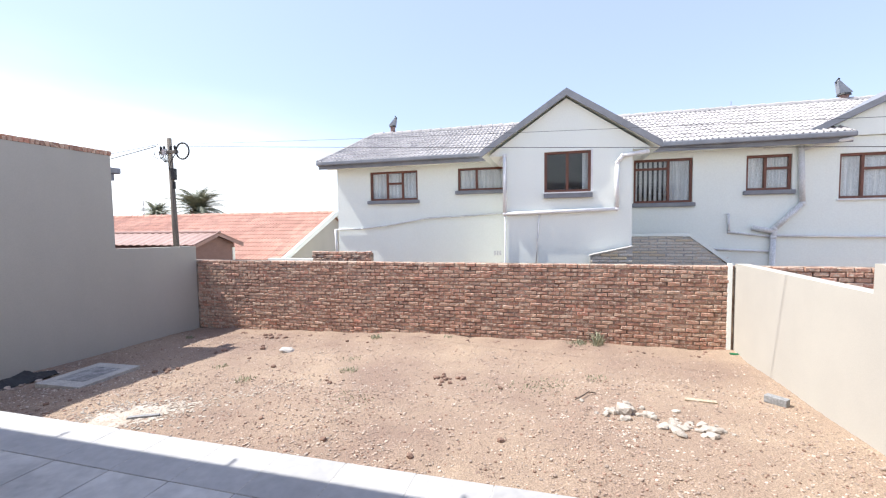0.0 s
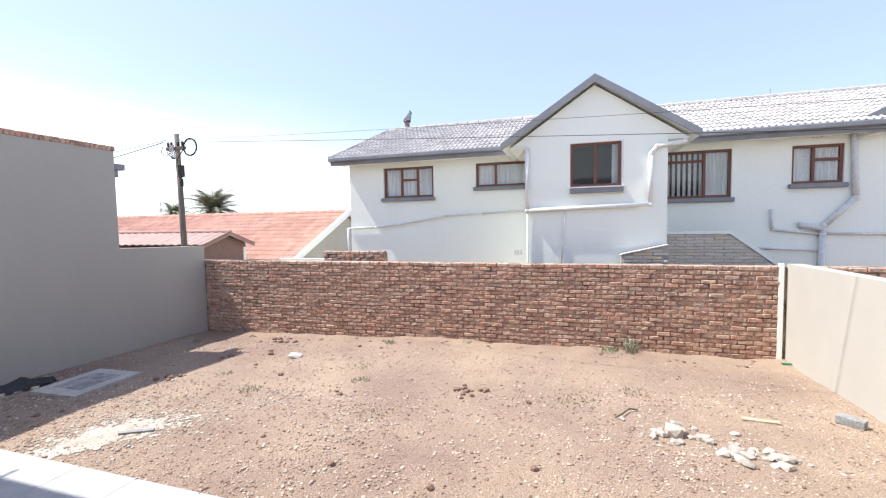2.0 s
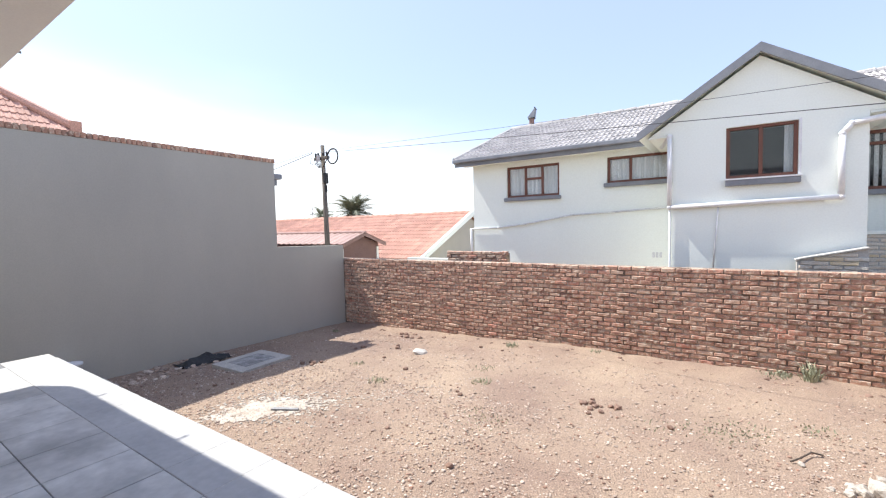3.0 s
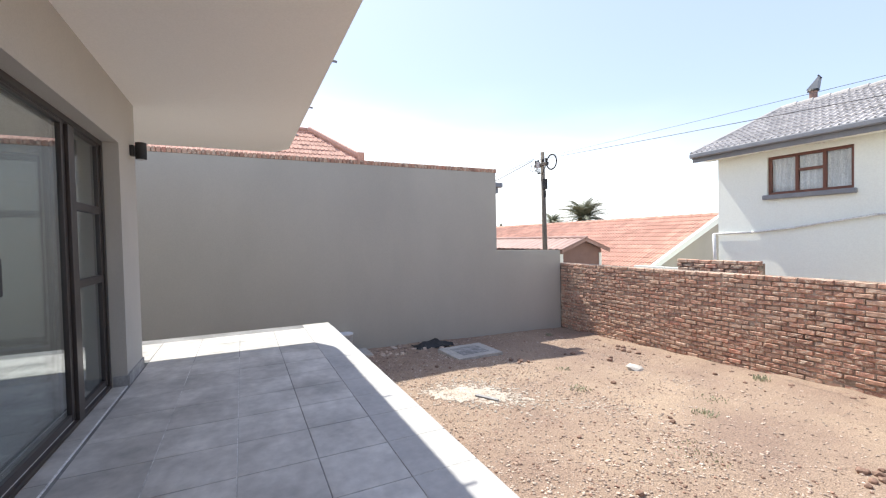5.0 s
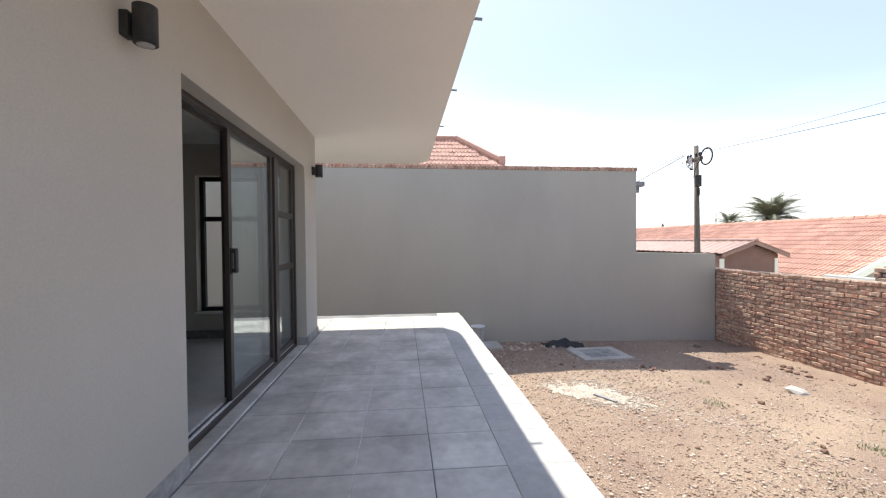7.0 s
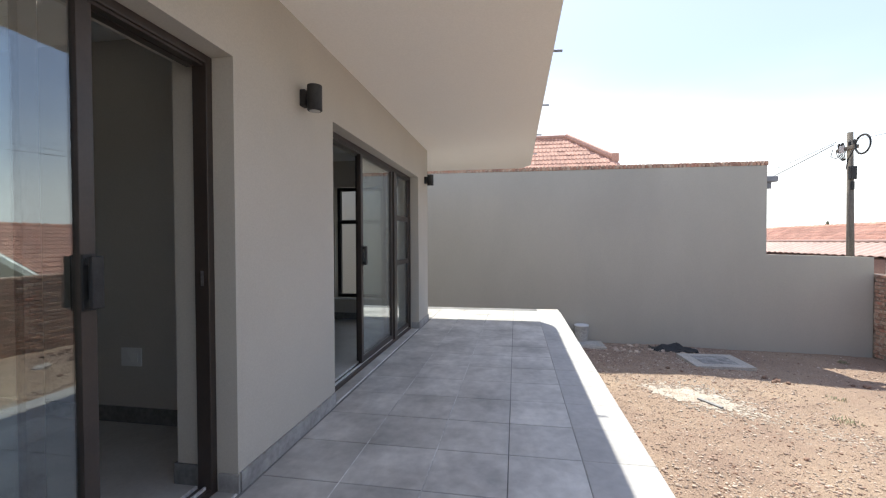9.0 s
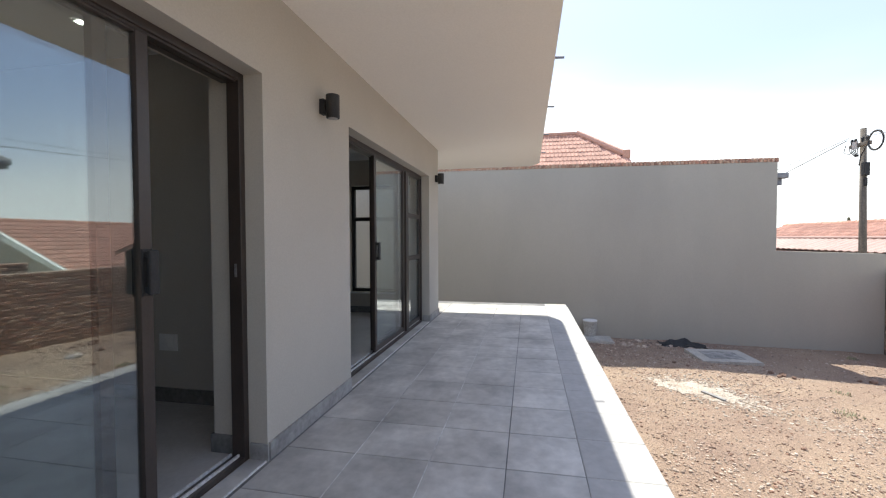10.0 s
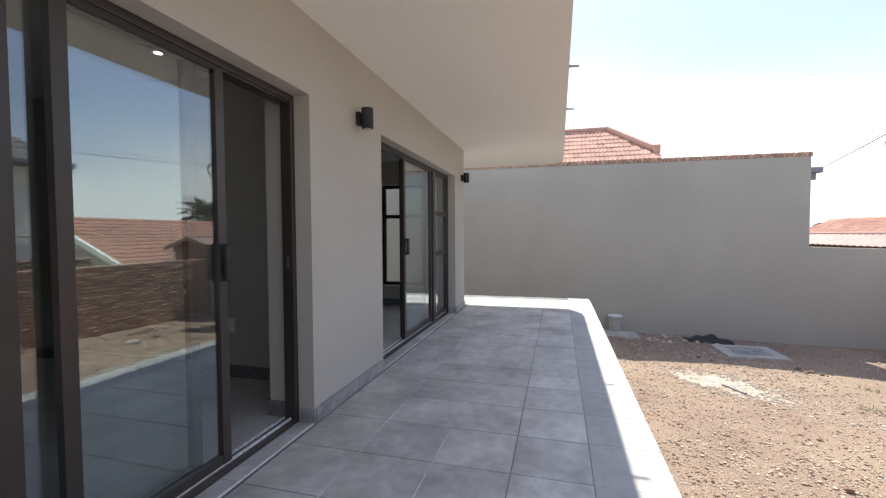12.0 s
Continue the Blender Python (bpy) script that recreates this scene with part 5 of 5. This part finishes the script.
for j in range(n_ + 1):
    for i in range(n_ + 1):
        u, v_ = i / n_ - 0.5, j / n_ - 0.5
        z = 0.10 * max(0, noise.noise(Vector((u * 5, v_ * 5, 3)))) + 0.13 * math.exp(-((u * 4) ** 2 + (v_ * 3) ** 2)) + 0.01
        verts.append((u * 0.45, v_ * 0.85, z))
faces = [(j * (n_ + 1) + i, j * (n_ + 1) + i + 1, (j + 1) * (n_ + 1) + i + 1, (j + 1) * (n_ + 1) + i) for j in range(n_) for i in range(n_)]
mesh_part("sheet", verts, faces, BLACK, bag)


def plank(x, y, l, w, h, turn, material, label, name="wood_offcut", cat="plank"):
    t = thing(name, drop(x, y, 0.0), label, cat)
    t.rotation_euler = (0, 0.02, turn)
    bm = bmesh.new()
    prism(bm, [(-l / 2, -w / 2), (l / 2, -w * 0.35), (l / 2 * 0.97, w / 2), (-l / 2 * 0.96, w * 0.4)], "z", 0.0, h)
    part("board", bm, material, t)


plank(2.0, 6.07, 0.36, 0.09, 0.02, -0.05, PLANK, "thin pale wooden offcut on the soil")
plank(-4.57, 4.05, 0.34, 0.06, 0.03, 0.5, CEMENT_GREY, "short grey weathered stick of wood")
blk = thing("cement_brick", drop(2.9, 6.26, 0.0), "grey cement brick lying on the soil", "brick")
blk.rotation_euler = (0, 0, -0.75)
part("block", boxes((-0.12, 0.12, -0.055, 0.055, 0.0, 0.09), bevel=0.006), CEMENT_GREY, blk)
hose = thing("bent_twig", drop(0.6, 5.85, 0.02), "thin bent dry twig on the soil", "twig")
bm = bmesh.new()
pipe(bm, [(-0.12, -0.16, 0), (-0.04, -0.08, 0.02), (0.0, 0.0, 0.015), (0.05, 0.08, 0.02), (0.14, 0.12, 0.0)], 0.008, n=6)
part("stem", bm, TRUNK, hose)
bot = thing("green_bottle", drop(3.2, 8.42, 0.03), "small green bottle at the foot of the wall", "bottle")
bm = bmesh.new()
tube(bm, (-0.07, 0, 0), (0.05, 0, 0), 0.035, n=12)
part("body", bm, GREEN_GLASS, bot)
bm = bmesh.new()
tube(bm, (0.051, 0, 0), (0.1, 0, 0), 0.02, 0.014, n=10)
part("neck", bm, GREEN_GLASS, bot)


def lump(x, y, r, seed, material, name, label, cat, squash=0.6, group=""):
    rng = random.Random(seed)
    t = mesh_part(name, rock_verts(rng, r, squash), ROCK_FACES, material, None, label)
    t.location = drop(x, y, r * squash * 0.45)
    t.rotation_euler = (rng.uniform(-0.2, 0.2), rng.uniform(-0.2, 0.2), rng.uniform(0, 6))
    tagged(t, label, cat, group)


# two heaps of broken concrete, and single stones
rng = random.Random(21)
for k in range(24):
    lump(0.97 + rng.gauss(0, 0.17), 5.42 + rng.gauss(0, 0.13), rng.uniform(0.015, 0.055), k, RUBBLE, "rubble", "jagged pale lump of broken concrete", "rubble", 0.7, "rubble heap of pale lumps")
for k in range(34):
    lump(1.62 + rng.gauss(0, 0.21), 5.26 + rng.gauss(0, 0.14), rng.uniform(0.015, 0.07), 40 + k, RUBBLE, "rubble", "flat whitish piece of broken concrete", "rubble", 0.45, "rubble heap of flat pieces")
lump(1.02, 5.45, 0.085, 91, RUBBLE, "rubble", "large upright lump of broken concrete", "rubble", 0.9)
lump(1.29, 5.41, 0.05, 92, RUBBLE, "rubble", "single pale stone beside the heaps", "rubble", 0.7)
lump(-4.72, 7.05, 0.14, 93, WHITE_STONE, "rubble", "flat white broken stone on the soil", "rubble", 0.35)
for k in range(12):
    lump(-1.3 + rng.gauss(0, 0.13), 6.05 + rng.gauss(0, 0.1), rng.uniform(0.02, 0.045), 60 + k, STONE_DARK, "clod", "dark red-brown brick crumb", "clod", 0.7, "brick crumbs in the middle of the yard")
for k in range(9):
    lump(-5.75 + rng.gauss(0, 0.25), 8.1 + rng.gauss(0, 0.12), rng.uniform(0.025, 0.06), 100 + k, STONE_DARK, "clod", "red-brown lump of old brick near the wall", "clod", 0.7, "brick lumps by the wall")
for k, (x, y) in enumerate(((-5.3, 7.1), (-5.42, 7.25), (-5.07, 6.45), (-5.92, 5.58), (-5.85, 5.5), (-6.03, 6.7), (-5.98, 6.85), (-3.9, 7.9), (-3.4, 7.8))):
    lump(x, y, (0.05, 0.035, 0.03)[k % 3], 120 + k, STONE_DARK, "clod", "small red-brown broken lump on the sand", "clod", 0.7, "brick lumps by the wall")
for k, (x, y, r) in enumerate(((-6.0, 5.62, 0.07), (-5.85, 5.7, 0.05), (-6.1, 5.5, 0.06), (-6.3, 4.1, 0.05), (-6.1, 4.25, 0.04), (-4.3, 6.1, 0.06), (-2.9, 5.5, 0.05), (-3.0, 5.6, 0.04), (-2.1, 4.0, 0.05), (-3.1, 4.3, 0.04), (-1.1, 3.9, 0.05), (-0.3, 4.4, 0.05), (-0.5, 5.9, 0.05))):
    lump(x, y, r * 0.7, 200 + k, STONE_DARK, "clod", "dark clod on the bare soil", "clod", 0.7, "single clods in the yard")


def scatter(name, n, material, rng, size, region, label, keep=None):
    """Gravel strewn over part of the yard, in one mesh."""
    verts, faces = [], []
    made = 0
    while made < n:
        x, y = rng.uniform(region[0], region[1]), rng.uniform(region[2], region[3])
        if keep and rng.random() > keep(x, y):
            continue
        r = size[0] * (size[1] / size[0]) ** (rng.random() ** 2.2)
        c = rock_verts(rng, r, 0.6)
        a = rng.uniform(0, 6.28)
        ca, sa = math.cos(a), math.sin(a)
        z = ground_z(x, y) + r * 0.25
        o = len(verts)
        verts += [(x + p[0] * ca - p[1] * sa, y + p[0] * sa + p[1] * ca, z + p[2]) for p in c]
        faces += [tuple(o + i for i in f) for f in ROCK_FACES]
        made += 1
    ob = mesh_part(name, verts, faces, material, None, label, kind="stuff")
    return ob


def density(x, y):
    d = 0.35 + 0.9 * max(0, noise.noise(Vector((x * 0.7, y * 0.7, 9))) + 0.2)
    return min(1, d * (1.2 if y < 5.6 else 0.5))


scatter("gravel", 36000, STONE, random.Random(1), (0.0035, 0.0145), (-8.3, 3.2, 2.2, 8.6), "pale gravel strewn over the yard", density)
scatter("crumbs", 7000, STONE_DARK, random.Random(2), (0.004, 0.017), (-8.3, 3.2, 2.2, 8.6), "dark clods strewn over the yard", density)
scatter("pebbles", 3600, STONE, random.Random(8), (0.007, 0.021), (-8.3, 3.2, 2.3, 7.5), "pale pebbles strewn over the yard", density)
scatter("wall_foot_rubble", 500, STONE_DARK, random.Random(3), (0.01, 0.04), (-8.35, 3.2, 8.2, 8.62), "brick crumbs along the foot of the wall")
scatter("side_rubble", 260, STONE, random.Random(4), (0.01, 0.05), (-8.38, -7.5, 3.2, 5.2), "rubble along the foot of the tall wall")
scatter("cement_crumbs", 1500, RUBBLE, random.Random(5), (0.004, 0.02), (-5.8, -3.9, 3.5, 4.9), "pale cement crumbs", lambda x, y: math.exp(-(((x + 4.9 - (y - 4.1) * 0.3) / 0.5) ** 2 + ((y - 4.1) / 0.4) ** 2)))

# spilt cement patch: thin crusts with gaps between
rng = random.Random(31)
verts, faces = [], []
for k in range(900):
    u, w_ = (rng.gauss(0, 0.42), rng.gauss(0, 0.14)) if k < 640 else (rng.uniform(0.4, 2.6), rng.gauss(0.1, 0.22))
    x, y = -4.85 + u * 0.6 + w_ * 0.7, 3.95 + u * 0.68 - w_ * 0.5
    r = rng.uniform(0.012, 0.055) * math.exp(-u * u * (0.8 if k < 640 else 0.1)) * (1 if k < 640 else 0.5)
    o, n_ = len(verts), 9
    verts.append((x, y, ground_z(x, y) + 0.014))
    for q in range(n_):
        a = 2 * math.pi * q / n_
        rr = r * rng.uniform(0.55, 1.2)
        px, py = x + rr * math.cos(a), y + rr * math.sin(a)
        verts.append((px, py, ground_z(px, py) + 0.006))
    faces += [(o, o + 1 + q, o + 1 + (q + 1) % n_) for q in range(n_)]
mesh_part("cement_patch", verts, faces, SAND_PALE, label="thin ragged crust of spilt pale cement on the soil", kind="stuff")


def tuft(x, y, n, r, h, seed, label="small tuft of dry green weeds"):
    rng = random.Random(seed)
    verts, faces = [], []
    for k in range(n):
        a, d = rng.uniform(0, 6.28), r * rng.random() ** 0.7
        bx, by = d * math.cos(a), d * math.sin(a)
        hh = h * rng.uniform(0.4, 1.0)
        lx, ly = rng.gauss(0, 0.4) * hh, rng.gauss(0, 0.4) * hh
        w = 0.006
        o = len(verts)
        verts += [(bx - w, by, 0), (bx + w, by, 0), (bx + lx * 0.5 + w, by + ly * 0.5, hh * 0.7), (bx + lx * 0.5 - w, by + ly * 0.5, hh * 0.7), (bx + lx, by + ly, hh * 0.95)]
        faces += [(o, o + 1, o + 2, o + 3), (o + 3, o + 2, o + 4)]
    ob = mesh_part("weeds", verts, faces, LEAF, None, label)
    ob.location = drop(x, y, 0.0)
    tagged(ob, label, "weeds", "tufts of weeds in the yard")


tuft(0.98, 8.5, 75, 0.10, 0.3, 1, "taller grey-green weed against the brick wall")
tuft(0.55, 8.5, 40, 0.2, 0.12, 2)
for k, (x, y, n_, r, h) in enumerate(((0.2, 6.15, 110, 0.35, 0.03), (-0.15, 6.0, 60, 0.3, 0.025), (-0.6, 5.85, 40, 0.35, 0.02), (-4.3, 5.45, 60, 0.16, 0.05), (-5.2, 5.9, 40, 0.14, 0.04), (-3.4, 8.2, 50, 0.12, 0.1), (-3.2, 6.7, 40, 0.2, 0.03), (-7.6, 7.6, 50, 0.1, 0.05), (0.8, 6.6, 60, 0.2, 0.03), (-2.9, 6.1, 70, 0.15, 0.04), (0.7, 8.55, 60, 0.1, 0.1), (-1.9, 8.45, 40, 0.1, 0.06), (-2.3, 5.0, 60, 0.3, 0.03))):
    tuft(x, y, n_, r, h * 1.1, 10 + k)

# ---- pieces: bricks and tiles ----
for f, a, k in PIECES:
    f(*a, **k)
